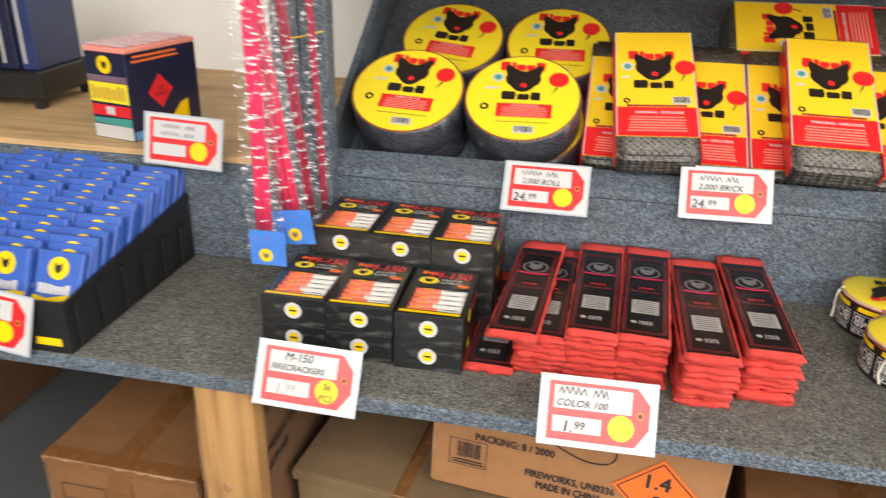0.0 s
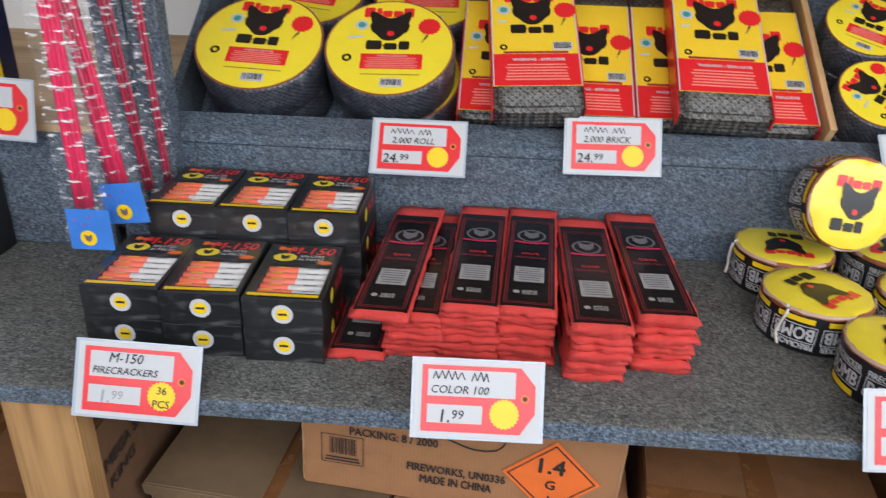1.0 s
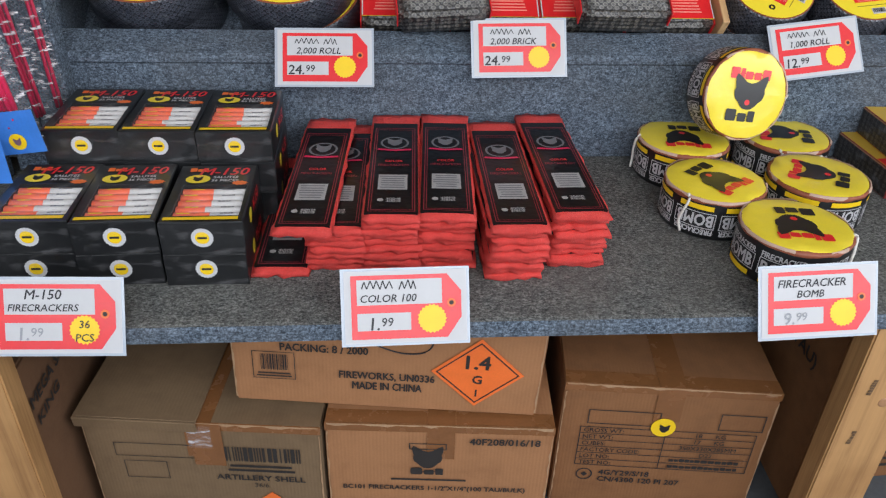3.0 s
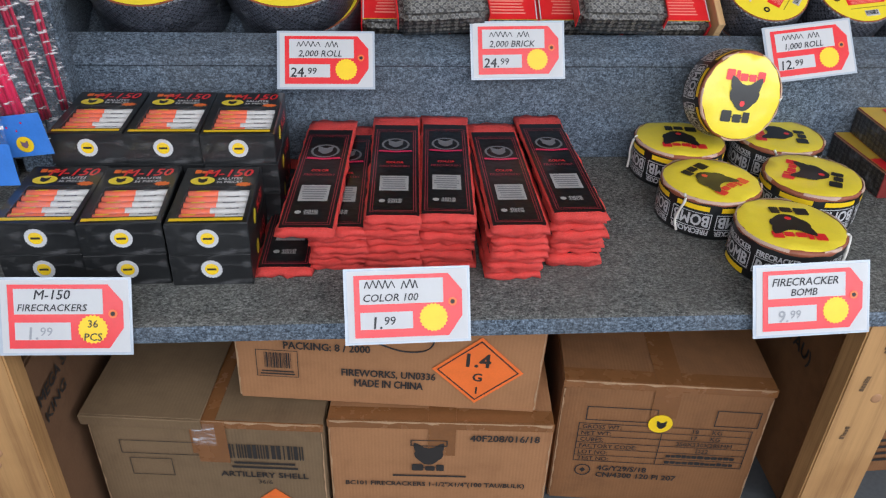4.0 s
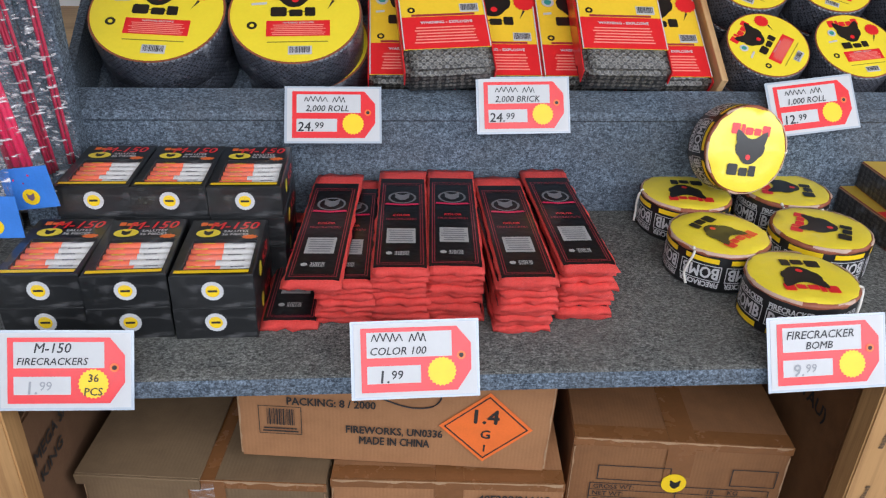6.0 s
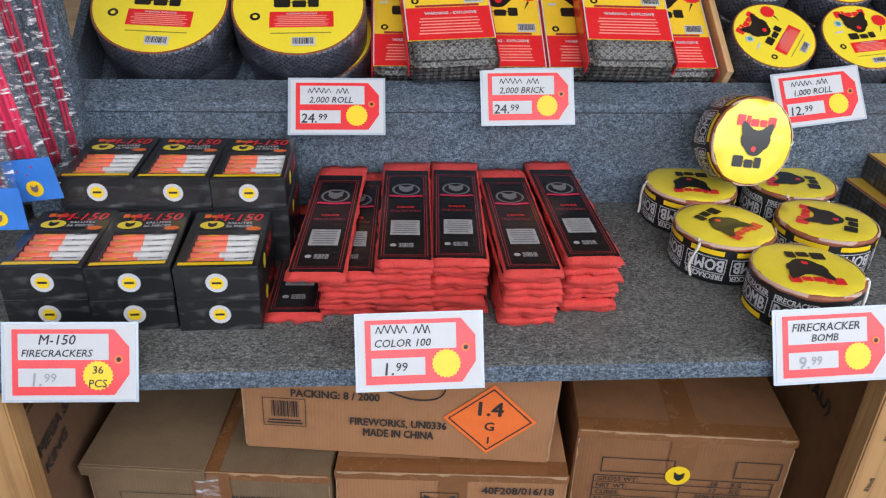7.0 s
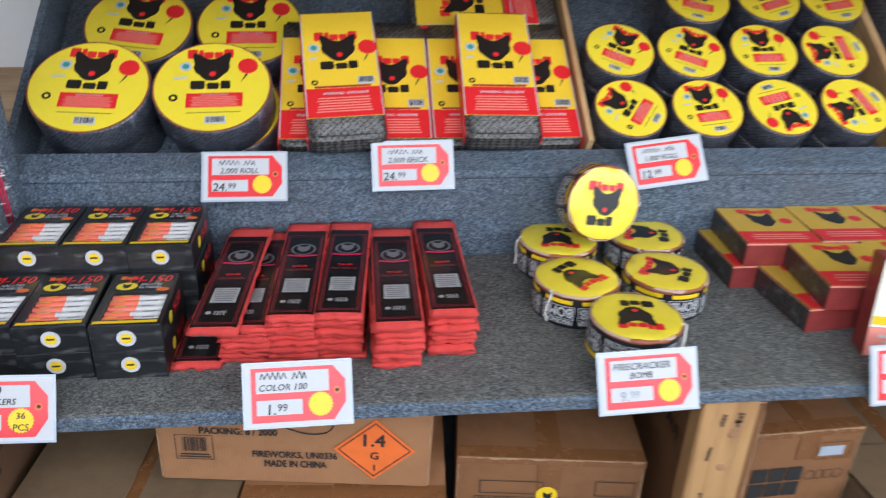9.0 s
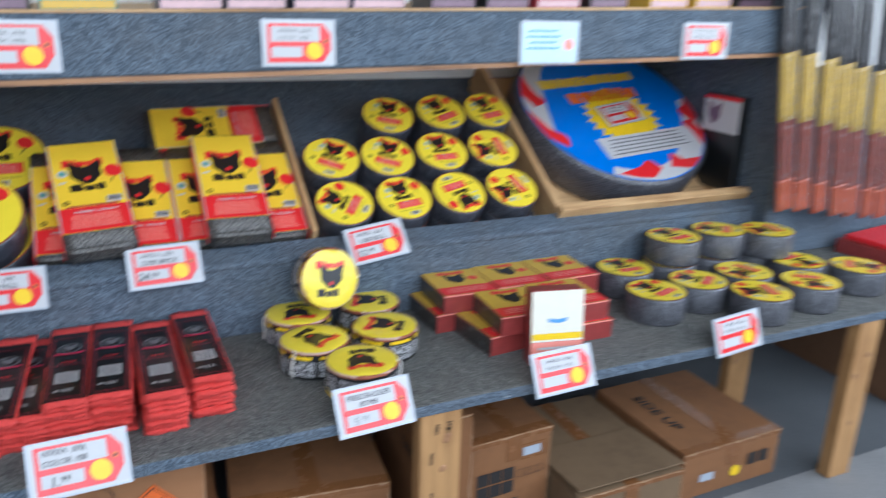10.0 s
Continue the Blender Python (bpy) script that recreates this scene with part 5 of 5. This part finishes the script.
# ---- hanging sparkler bags ----


def hanging_bag(m, length, sticks, mat, seed, card=True, w=0.066):
    """A long clear bag of sticks hung by its top, with a printed card at the foot. Origin at the foot."""
    rng = random.Random(seed)
    t = thing("sparkler_bag", "long clear plastic bag of pink sparklers with blue card", "sparklers", "hanging bags")
    for k in range(sticks):
        x = (k - (sticks - 1) / 2) * (0.0062 if w > 0.05 else 0.005) + rng.uniform(-0.001, 0.001)
        z0 = 0.055 + rng.uniform(0, 0.006)
        p = [(x, 0.0 + 0.003 * (k % 2), z0), (x + rng.uniform(-0.002, 0.002), 0.003, length * 0.5), (x * 0.7, 0, length)]
        part("sparkler", wire(p, 0.0043 if w > 0.05 else 0.003, 6), mat, t)
    bm = bmesh.new()
    ny = int(length / 0.018)
    for s in (-1, 1):
        g = [[bm.verts.new((w * (i / 4 - 0.5) * (1 + 0.05 * noise.noise(Vector((i, j * 0.4, seed)))), s * (0.0085 * (1 - abs(i - 2) / 2) + 0.001) + 0.006 * noise.noise(Vector((i * 0.9, j * 0.55, seed + s * 7))), length * j / ny))
              for i in range(5)] for j in range(ny + 1)]
        for j in range(ny):
            for i in range(4):
                bm.faces.new((g[j][i], g[j][i + 1], g[j + 1][i + 1], g[j + 1][i]))
    part("bag", smooth(bm), M_BAG, t, "crinkled clear plastic with white glints painted in")
    if card:
        c = part("header_card", box(-w / 2 + 0.010, w / 2 + 0.006, -0.0125, -0.0115, 0.0, 0.062), M_CARDBLUE, t, "blue printed card")
        face = Matrix(((1, 0, 0, 0), (0, 0, -1, -0.0128), (0, 1, 0, 0), (0, 0, 0, 1)))
        part("round_mark", moved(disc(0.004, 0.018, 0.012, 0, 20), face), M_YELLOW2, c)
        part("mark_shape", moved(shield(0.004, 0.018, 0.011, 0.011, 0.0004), face), M_PURPLE, c)
        part("specks", moved(join(disc(-0.012, 0.045, 0.0016, 0, 8), join(disc(0.01, 0.05, 0.0016, 0, 8), disc(0.0, 0.039, 0.0014, 0, 8))), face), M_PINK, c)
    return at(t, m)


hanging_bag(pose(-0.186, 0.205, 0.634, 0, 0, 2), 0.86, 4, M_PINK, 1)
hanging_bag(pose(-0.147, 0.250, 0.657, 0, -7.5, -3), 0.86, 4, M_PINK, 2)
hanging_bag(pose(-0.183, 0.305, 0.632, 0, -5.5, 0), 0.86, 4, M_CRIMSON, 3)
hanging_bag(pose(-0.163, 0.372, 0.600, 0, -5.5, 4), 0.80, 3, M_CRIMSON, 4, False, 0.045)
hanging_bag(pose(-0.154, 0.414, 0.595, 0, -2.4, 2), 0.80, 2, M_CRIMSON, 5, False, 0.034)
tagged(part("hanging_string", wire([(-0.235, 0.425, 0.985), (-0.2, 0.41, 0.978), (-0.15, 0.425, 0.99)], 0.0013), M_YELLOW2), "thin yellow string tied round the upright", "string")

for k, (x, z) in enumerate(((2.405, 0.735), (2.475, 0.730), (2.560, 0.715), (2.645, 0.700), (2.715, 0.69), (2.79, 0.68), (2.87, 0.67))):
    t = thing("tube_bag", "clear bag of long rust-coloured tubes with yellow band", "fireworks", "hanging bags")
    for q in range(3):
        x_ = (q - 1) * 0.021
        tube = part("tube", wire([(x_, 0, 0), (x_, 0, 0.3), (x_, 0, 0.8)], 0.0095, 8), M_RUST, t)
        part("band", wire([(x_, 0, 0.285), (x_, 0, 0.4), (x_, 0, 0.485)], 0.0102, 8), M_DULL_GOLD, tube, "yellow band")
        part("dark_band", wire([(x_, 0, 0.4855), (x_, 0, 0.6), (x_, 0, 0.801)], 0.0102, 8), M_BLACK, tube, "black band")
        part("tube_end", wire([(x_, 0, -0.001), (x_, 0, 0.05), (x_, 0, 0.10)], 0.0101, 8), M_TUBE_END, tube, "orange end")
    bm = bmesh.new()
    for s in (-1, 1):
        g = [[bm.verts.new((0.036 * (i - 1), s * 0.013 + 0.003 * noise.noise(Vector((i, j * 0.6, k + s))), 0.8 * j / 24)) for i in range(3)] for j in range(25)]
        for j in range(24):
            for i in range(2):
                bm.faces.new((g[j][i], g[j][i + 1], g[j + 1][i + 1], g[j + 1][i]))
    part("bag", smooth(bm), M_CLEAR_SOFT, t, "clear plastic bag")
    at(t, pose(x, 0.372 - 0.004 * (k % 2), z, 0, -10.5 + 0.6 * (k % 3), 3 * (k % 3)))

# ---- packages on the top shelf ----
for k, (x, w, mat) in enumerate(((-0.1, 0.17, M_NAVY), (0.10, 0.13, M_TEAL), (0.25, 0.13, M_BLACK), (0.40, 0.14, M_TEAL), (0.62, 0.13, M_NAVY), (0.76, 0.13, M_NAVY), (0.90, 0.13, M_NAVY), (1.04, 0.13, M_NAVY),
                                 (1.24, 0.12, M_BLACK), (1.38, 0.12, M_BLACK), (1.53, 0.13, M_MAROON), (1.70, 0.12, M_BLACK), (1.88, 0.13, M_OCHRE), (2.05, 0.13, M_OCHRE), (2.22, 0.13, M_BLACK))):
    t = thing("boxed_firework", "boxed firework standing on the top shelf", "firework box", "top shelf boxes")
    part("carton", box(0, w, 0, 0.13, 0, 0.16, 0.0015), mat, t)
    foot = M_PURPLE if mat is M_BLACK else M_OCHRE if mat is M_TEAL else M_PALEPINK
    part("pale_foot", moved(rect(0.003, 0.006, w - 0.003, 0.022), up), foot, t)
    part("title_bar", moved(blocks(w / 2, 0.1, w * 0.8, 0.03, 5, 0, k), up), M_YELLOW2, t)
    part("picture_panel", moved(rect(0.008, 0.032, w - 0.008, 0.072), up), (M_GREY, M_PURPLE, M_NAVY)[k % 3], t)
    at(t, TOP_TILT @ pose(x, 0.47 + 0.01 * (k % 3), 1.290, 0, 0, 0))

# ---- cartons under the shelf ----


def carton(w, d, h, mat, label, seed, seam="x", tape=True):
    """A taped shipping carton. Origin at its front left foot."""
    rng = random.Random(seed)
    t = thing("carton", label, "cardboard box", "cartons under the shelf")
    bm = box(0, w, 0, d, 0, h - 0.004, 0.004, 2)
    bmesh.ops.subdivide_edges(bm, edges=[e for e in bm.edges if e.calc_length() > 0.1], cuts=6, use_grid_fill=True)
    for v in bm.verts:
        v.co += Vector((noise.noise(v.co * 9 + Vector((seed, 0, 0))), noise.noise(v.co * 9 + Vector((0, seed, 0))), 0)) * 0.0012
    body = part("body", bm, mat, t)
    mid = w * (0.5 + rng.uniform(-0.03, 0.03)) if seam == "x" else d * 0.5
    for k in (0, 1):
        if seam == "x":
            f = box(0.001, mid - 0.0012, 0.001, d - 0.001, 0, 0.0035, 0.0008) if k == 0 else box(mid + 0.0012, w - 0.001, 0.001, d - 0.001, 0, 0.0035, 0.0008)
        else:
            f = box(0.001, w - 0.001, 0.001, mid - 0.0012, 0, 0.0035, 0.0008) if k == 0 else box(0.001, w - 0.001, mid + 0.0012, d - 0.001, 0, 0.0035, 0.0008)
        part("flap", moved(f, pose(0, 0, h - 0.0038)), mat, t)
    if tape and seam == "x":
        b = box(mid - 0.022, mid + 0.022, -0.0008, d, h - 0.0002, h + 0.0006)
        box(mid - 0.022, mid + 0.022, -0.0022, -0.0010, h - 0.075, h + 0.0006, bm=b)
        part("tape", b, M_TAPE, t, "brown parcel tape")
    if tape:
        b = box(0.0, w, -0.0021, -0.0009, h - 0.016, h + 0.0004) if seam == "x" else box(0, w, mid - 0.022, mid + 0.022, h - 0.0002, h + 0.0006)
        part("edge_tape", b, M_TAPE, t, "brown tape along the edge")
    if tape and seam == "x" and mat is not M_BOARD2:
        part("edge_tape", box(0.001, mid - 0.0225, 0.0005, 0.028, h - 0.0002, h + 0.0005), M_TAPE, t, "brown tape along the edge")
        part("edge_tape", box(mid + 0.0225, w - 0.001, 0.0005, 0.028, h - 0.0002, h + 0.0005), M_TAPE, t, "brown tape along the edge")
    jag = [(0.004 + (w - 0.008) * k / 26, h - rng.choice((0.0022, 0.0026, 0.003, 0.0042, 0.0065)) - rng.uniform(0, 0.0008)) for k in range(27)]
    worn = flat([(w - 0.003, h - 0.0006), (0.003, h - 0.0006)] + jag)
    part("worn_edge", moved(worn, Matrix(((1, 0, 0, 0), (0, 0, -1, -0.0025), (0, 1, 0, 0), (0, 0, 0, 1)))), M_WORN, t, "pale scuffed edge")
    for x in (0.002, w - 0.002):
        jag = [(x + rng.choice((0.001, 0.0015, 0.003)) * (1 if x < 0.1 else -1), 0.01 + (h - 0.03) * k / 16) for k in range(17)]
        scuff = flat(jag + [(x, h - 0.02), (x, 0.01)])
        part("scuffed_corner", moved(scuff, Matrix(((1, 0, 0, 0), (0, 0, -1, -0.0016), (0, 1, 0, 0), (0, 0, 0, 1)))), M_WORN, t)
    return t, Matrix(((1, 0, 0, 0), (0, 0, -1, -0.0028), (0, 1, 0, 0), (0, 0, 0, 1)))


def print_on(t, fr, bm, mat=M_INK, name="print", label=""):
    return part(name, moved(bm, fr), mat, t, label)


# upper carton with the hazard diamond
ca, fr = carton(0.474, 0.30, 0.205, M_BOARD, "brown carton printed with an orange hazard diamond", 3, "y", True)
print_on(ca, fr, text("PACKING: 8 / 2000", 0.0145, 0.076, 0.110, 0, wide=0.132, bold=0.03, align="LEFT"), name="lettering")
print_on(ca, fr, text("FIREWORKS, UN0336", 0.0145, 0.164, 0.062, 0, wide=0.146, bold=0.03, align="LEFT"), name="lettering")
print_on(ca, fr, text("MADE IN CHINA", 0.0155, 0.184, 0.041, 0, wide=0.107, bold=0.03, align="LEFT"), name="lettering")
print_on(ca, fr, blocks(0.155, 0.1475, 0.14, 0.012, 11, 0, 3), name="title_bar")
print_on(ca, fr, outline(0.032, 0.052, 0.097, 0.106, 0.0012), name="code_frame")
print_on(ca, fr, barcode(0.045, 0.070, 0.086, 0.101, 0, 3), name="barcode")
print_on(ca, fr, lines(0.036, 0.055, 0.093, 0.066, 2, 0, 3), name="small_print")
dia = [(0.374, 0.019), (0.446, 0.086), (0.377, 0.153), (0.304, 0.086)]
cx, cy = 0.375, 0.086
print_on(ca, fr, flat(dia, 0.0), M_ORANGE, "hazard_diamond", "orange hazard diamond")
ink = bmesh.new()
for (xa, ya), (xb, yb) in zip(dia, dia[1:] + dia[:1]):
    s0, s1 = 0.90, 0.855
    flat([(cx + (xa - cx) * s0, cy + (ya - cy) * s0), (cx + (xb - cx) * s0, cy + (yb - cy) * s0), (cx + (xb - cx) * s1, cy + (yb - cy) * s1), (cx + (xa - cx) * s1, cy + (ya - cy) * s1)], 0.0005, ink)
print_on(ca, fr, ink, name="diamond_line")
print_on(ca, fr, text("1.4", 0.027, cx, 0.095, 0.0006, bold=0.03), name="lettering")
print_on(ca, fr, text("G", 0.0165, cx, 0.066, 0.0006, bold=0.03), name="lettering")
print_on(ca, fr, text("1", 0.014, cx, 0.040, 0.0006, bold=0.03), name="lettering")
pen = wire([(0.19, -0.001, 0.146), (0.225, -0.001, 0.128), (0.262, -0.001, 0.117), (0.294, -0.001, 0.122), (0.305, -0.001, 0.142), (0.29, -0.001, 0.16)], 0.0012)
part("pen_loop", moved(pen, pose(0, -0.002, 0)), M_PEN, ca, "black marker loop")
at(ca, pose(0.119, 0.1415, 0.2755, 0, 1.6, -5.2))

# lower middle carton
cb, fr = carton(0.362, 0.33, 0.262, M_BOARD, "brown carton with a printed emblem", 5)
print_on(cb, fr, text("40F208/016/18", 0.0145, 0.285, 0.222, 0, wide=0.112, bold=0.03), name="lettering")
print_on(cb, fr, outline(0.133, 0.208, 0.193, 0.222, 0.0018), name="wordmark_outline")
print_on(cb, fr, shield(0.163, 0.190, 0.052, 0.05), name="emblem")
print_on(cb, fr, blocks(0.163, 0.158, 0.055, 0.016, 3, 0, 3), name="wordmark")
print_on(cb, fr, lines(0.10, 0.134, 0.23, 0.142, 1, 0, 3), name="slogan_bar")
print_on(cb, fr, text('BC101 FIRECRACKERS 1-1/2"X1/4"(100 TAU/BULK)', 0.0105, 0.175, 0.113, 0, wide=0.30, bold=0.03), name="lettering")
at(cb, pose(0.258, 0.102, 0, 0, 0, -4.4))

# battered grey carton
cc, fr = carton(0.378, 0.36, 0.258, M_BOARD2, "battered grey-brown carton with torn flaps", 7)
print_on(cc, fr, outline(0.045, 0.178, 0.175, 0.208, 0.0012), name="empty_frame")
print_on(cc, fr, outline(0.055, 0.128, 0.125, 0.168, 0.0012), name="empty_frame")
print_on(cc, fr, barcode(0.215, 0.176, 0.345, 0.208, 0, 8), name="barcode")
print_on(cc, fr, lines(0.22, 0.150, 0.335, 0.170, 2, 0, 3), name="small_print")
print_on(cc, fr, text("ARTILLERY SHELL", 0.0125, 0.275, 0.132, 0, wide=0.145, bold=0.03), name="lettering")
print_on(cc, fr, text("36/6", 0.010, 0.275, 0.116, 0), name="lettering")
print_on(cc, fr, flat([(0.29, 0.105), (0.345, 0.055), (0.29, 0.005), (0.235, 0.055)]), M_ORANGE, "hazard_diamond")
part("torn_flap", moved(box(-0.006, 0.186, 0, 0.35, 0, 0.004, 0.001), pose(0, -0.006, 0.2625, 0.6, 0.8, 0)), M_BOARD2, cc, "lifted creased flap")
part("hanging_flap", moved(box(-0.006, 0.186, -0.004, 0, -0.018, 0.004, 0.001), pose(0, -0.0065, 0.2625, 8, 0.8, 0)), M_BOARD2, cc, "crumpled flap edge")
part("hanging_tape", box(0.172, 0.222, -0.0036, -0.0028, 0.165, 0.256), M_TAPE, cc, "brown tape hanging over the front")
part("clear_tape", box(0.168, 0.205, -0.0052, -0.004, 0.205, 0.252), M_CLEAR, cc, "wrinkled clear tape")
at(cc, pose(-0.124, 0.131, 0, 0, 0, -5.6))

# weighed carton with a table of figures
cd, fr = carton(0.350, 0.33, 0.293, M_BOARD4, "brown carton printed with a table of weights", 9)
print_on(cd, fr, outline(0.045, 0.205, 0.165, 0.237, 0.0018), name="empty_frame")
print_on(cd, fr, outline(0.262, 0.205, 0.336, 0.242, 0.0018), name="empty_frame")
tb = outline(0.035, 0.105, 0.330, 0.198, 0.0016)
for k in range(1, 6):
    rect(0.035, 0.105 + k * 0.0155 - 0.0007, 0.330, 0.105 + k * 0.0155 + 0.0007, 0, tb)
rect(0.178, 0.105, 0.1796, 0.198, 0, tb)
print_on(cd, fr, tb, name="table_grid")
for k, (l, v) in enumerate((("GROSS WT:", "18      KG"), ("NET WT:", "17      KG"), ("CUBES:", "350X330X285MM"), ("FACTORY CODE:", "D22"), ("LOT NO:", None), ("TEST NO:", None))):
    y = 0.198 - 0.0155 * (k + 1) + 0.003
    print_on(cd, fr, text(l, 0.0095, 0.042, y, 0, bold=0.01, align="LEFT"), name="lettering")
    if v:
        print_on(cd, fr, text(v, 0.0095, 0.255, y, 0, bold=0.01), name="lettering")
    else:
        print_on(cd, fr, blocks(0.255, y + 0.005, 0.12, 0.008, 12, 0, k), name="figure_bar")
print_on(cd, fr, ring(0.055, 0.082, 0.012, 0.0145), name="round_mark")
print_on(cd, fr, disc(0.055, 0.082, 0.006, 0, 4), name="mark_cross")
print_on(cd, fr, text("4G/Y29/S/18", 0.0125, 0.08, 0.083, 0, bold=0.03, align="LEFT"), name="lettering")
print_on(cd, fr, text("CN/4300 120 PI 207", 0.0125, 0.08, 0.066, 0, bold=0.03, align="LEFT"), name="lettering")
st = print_on(cd, fr, disc(0.172, 0.205, 0.0205, 0.0006, 28), M_YELLOW2, "round_sticker", "round yellow sticker")
part("sticker_mark", moved(shield(0.174, 0.203, 0.018, 0.018, 0.001), fr), M_EMBLEM, st)
at(cd, pose(0.646, 0.146, 0, 0, 0, -6.8))

# tall cartons behind the posts
for x, y, w, d, h, turn, seed in ((-0.262, 0.046, 0.118, 0.42, 0.43, 1, 2), (1.075, 0.11, 0.125, 0.37, 0.42, -2, 4)):
    # the left carton's darker board stands in for the shade around it
    t, fr = carton(w, d, h, M_BOARD3 if x < 0 else M_BOARD4, "tall brown carton standing behind a post", seed, "y", False)
    sx = w + 0.0026 if x < 0 else -0.0026
    sg = 1 if x < 0 else -1
    sm = Matrix(((0, 0, sg, sx), (sg, 0, 0, 0 if sg > 0 else d), (0, 1, 0, 0), (0, 0, 0, 1)))
    if x > 0:
        part("lettering", moved(text("TAU)", 0.026, 0.272, 0.288, 0, wide=0.085, bold=0.03), sm), M_INK, t)
    else:
        part("lettering", moved(text("MEGA SA", 0.021, 0.072, 0.345, 0, wide=0.125, bold=0.03), sm), M_INK, t)
        part("lettering", moved(text("KING", 0.019, 0.055, 0.310, 0, wide=0.08, bold=0.03), sm), M_INK, t)
    at(t, pose(x, y, 0, 0, 0, turn))

# left carton
cl, fr = carton(0.306, 0.34, 0.28, M_BOARD4, "brown taped carton beside a timber post", 12)
print_on(cl, fr, outline(0.03, 0.19, 0.12, 0.225, 0.0015), name="empty_frame")
print_on(cl, fr, outline(0.21, 0.175, 0.28, 0.215, 0.0015), name="empty_frame")
print_on(cl, fr, lines(0.03, 0.10, 0.28, 0.17, 5, 0, 3, fill=0.2), name="small_print")
at(cl, pose(-0.576, 0.045, 0, 0, 0, -0.6))

# right cartons
cr, fr = carton(0.243, 0.30, 0.284, M_BOARD4, "brown carton with black safety pictograms", 15)
for i in range(3):
    for j in range(2):
        print_on(cr, fr, rect(0.02 + 0.038 * i, 0.155 - 0.04 * j, 0.054 + 0.038 * i, 0.191 - 0.04 * j), M_INK, "pictogram")
print_on(cr, fr, lines(0.02, 0.03, 0.16, 0.10, 4, 0, 5, fill=0.4), name="small_print")
print_on(cr, fr, outline(0.145, 0.205, 0.225, 0.25, 0.003), M_TAPE, "label_frame")
print_on(cr, fr, rect(0.155, 0.215, 0.208, 0.24, 0.0004), M_FILM, "white_label")
for k in range(4):
    print_on(cr, fr, ring(0.15 + 0.02 * k, 0.165, 0.011, 0.0122), name="scribble")
at(cr, pose(1.233, 0.172, 0, 0, 0, 2.5))

cs, fr = carton(0.345, 0.44, 0.135, M_BOARD2, "low grey-brown carton with a loose flap", 17)
part("lifted_flap", moved(box(0.003, 0.342, -0.225, 0, 0, 0.004, 0.001), pose(0, 0.222, 0.1358, -4.5)), M_BOARD2, cs, "flap lifted at its front")
at(cs, pose(1.487, 0.06, 0, 0, 0, 0))

ct, fr = carton(0.372, 0.40, 0.155, M_BOARD4, "low long brown carton with side-up lettering", 19)
part("lettering", moved(text("SIDE UP", 0.035, 0.15, -0.012, 0, wide=0.2, bold=0.03), Matrix(((0, 1, 0, 0.08), (-1, 0, 0, 0.36), (0, 0, 1, 0.1566), (0, 0, 0, 1)))), M_INK, ct)
print_on(ct, fr, rect(0.25, 0.06, 0.285, 0.10), M_INK, "pictogram")
print_on(ct, fr, rect(0.295, 0.06, 0.33, 0.10), M_INK, "pictogram")
print_on(ct, fr, disc(0.205, 0.055, 0.018, 0, 20), M_YELLOW2, "round_sticker")
print_on(ct, fr, rect(0.07, 0.05, 0.12, 0.075), M_FILM, "white_label")
at(ct, pose(1.852, 0.085, 0, 0, 0, 1.0))

# added cartons, big and shade-dark, closing both ends of the space under the shelf
for x, label in ((-1.37, "large added carton in shade-darkened board under the shelf"), (2.95, "large added carton in shade-darkened board beyond the last post")):
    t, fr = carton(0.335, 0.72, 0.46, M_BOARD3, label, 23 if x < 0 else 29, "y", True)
    at(t, pose(x, 0.22, 0))
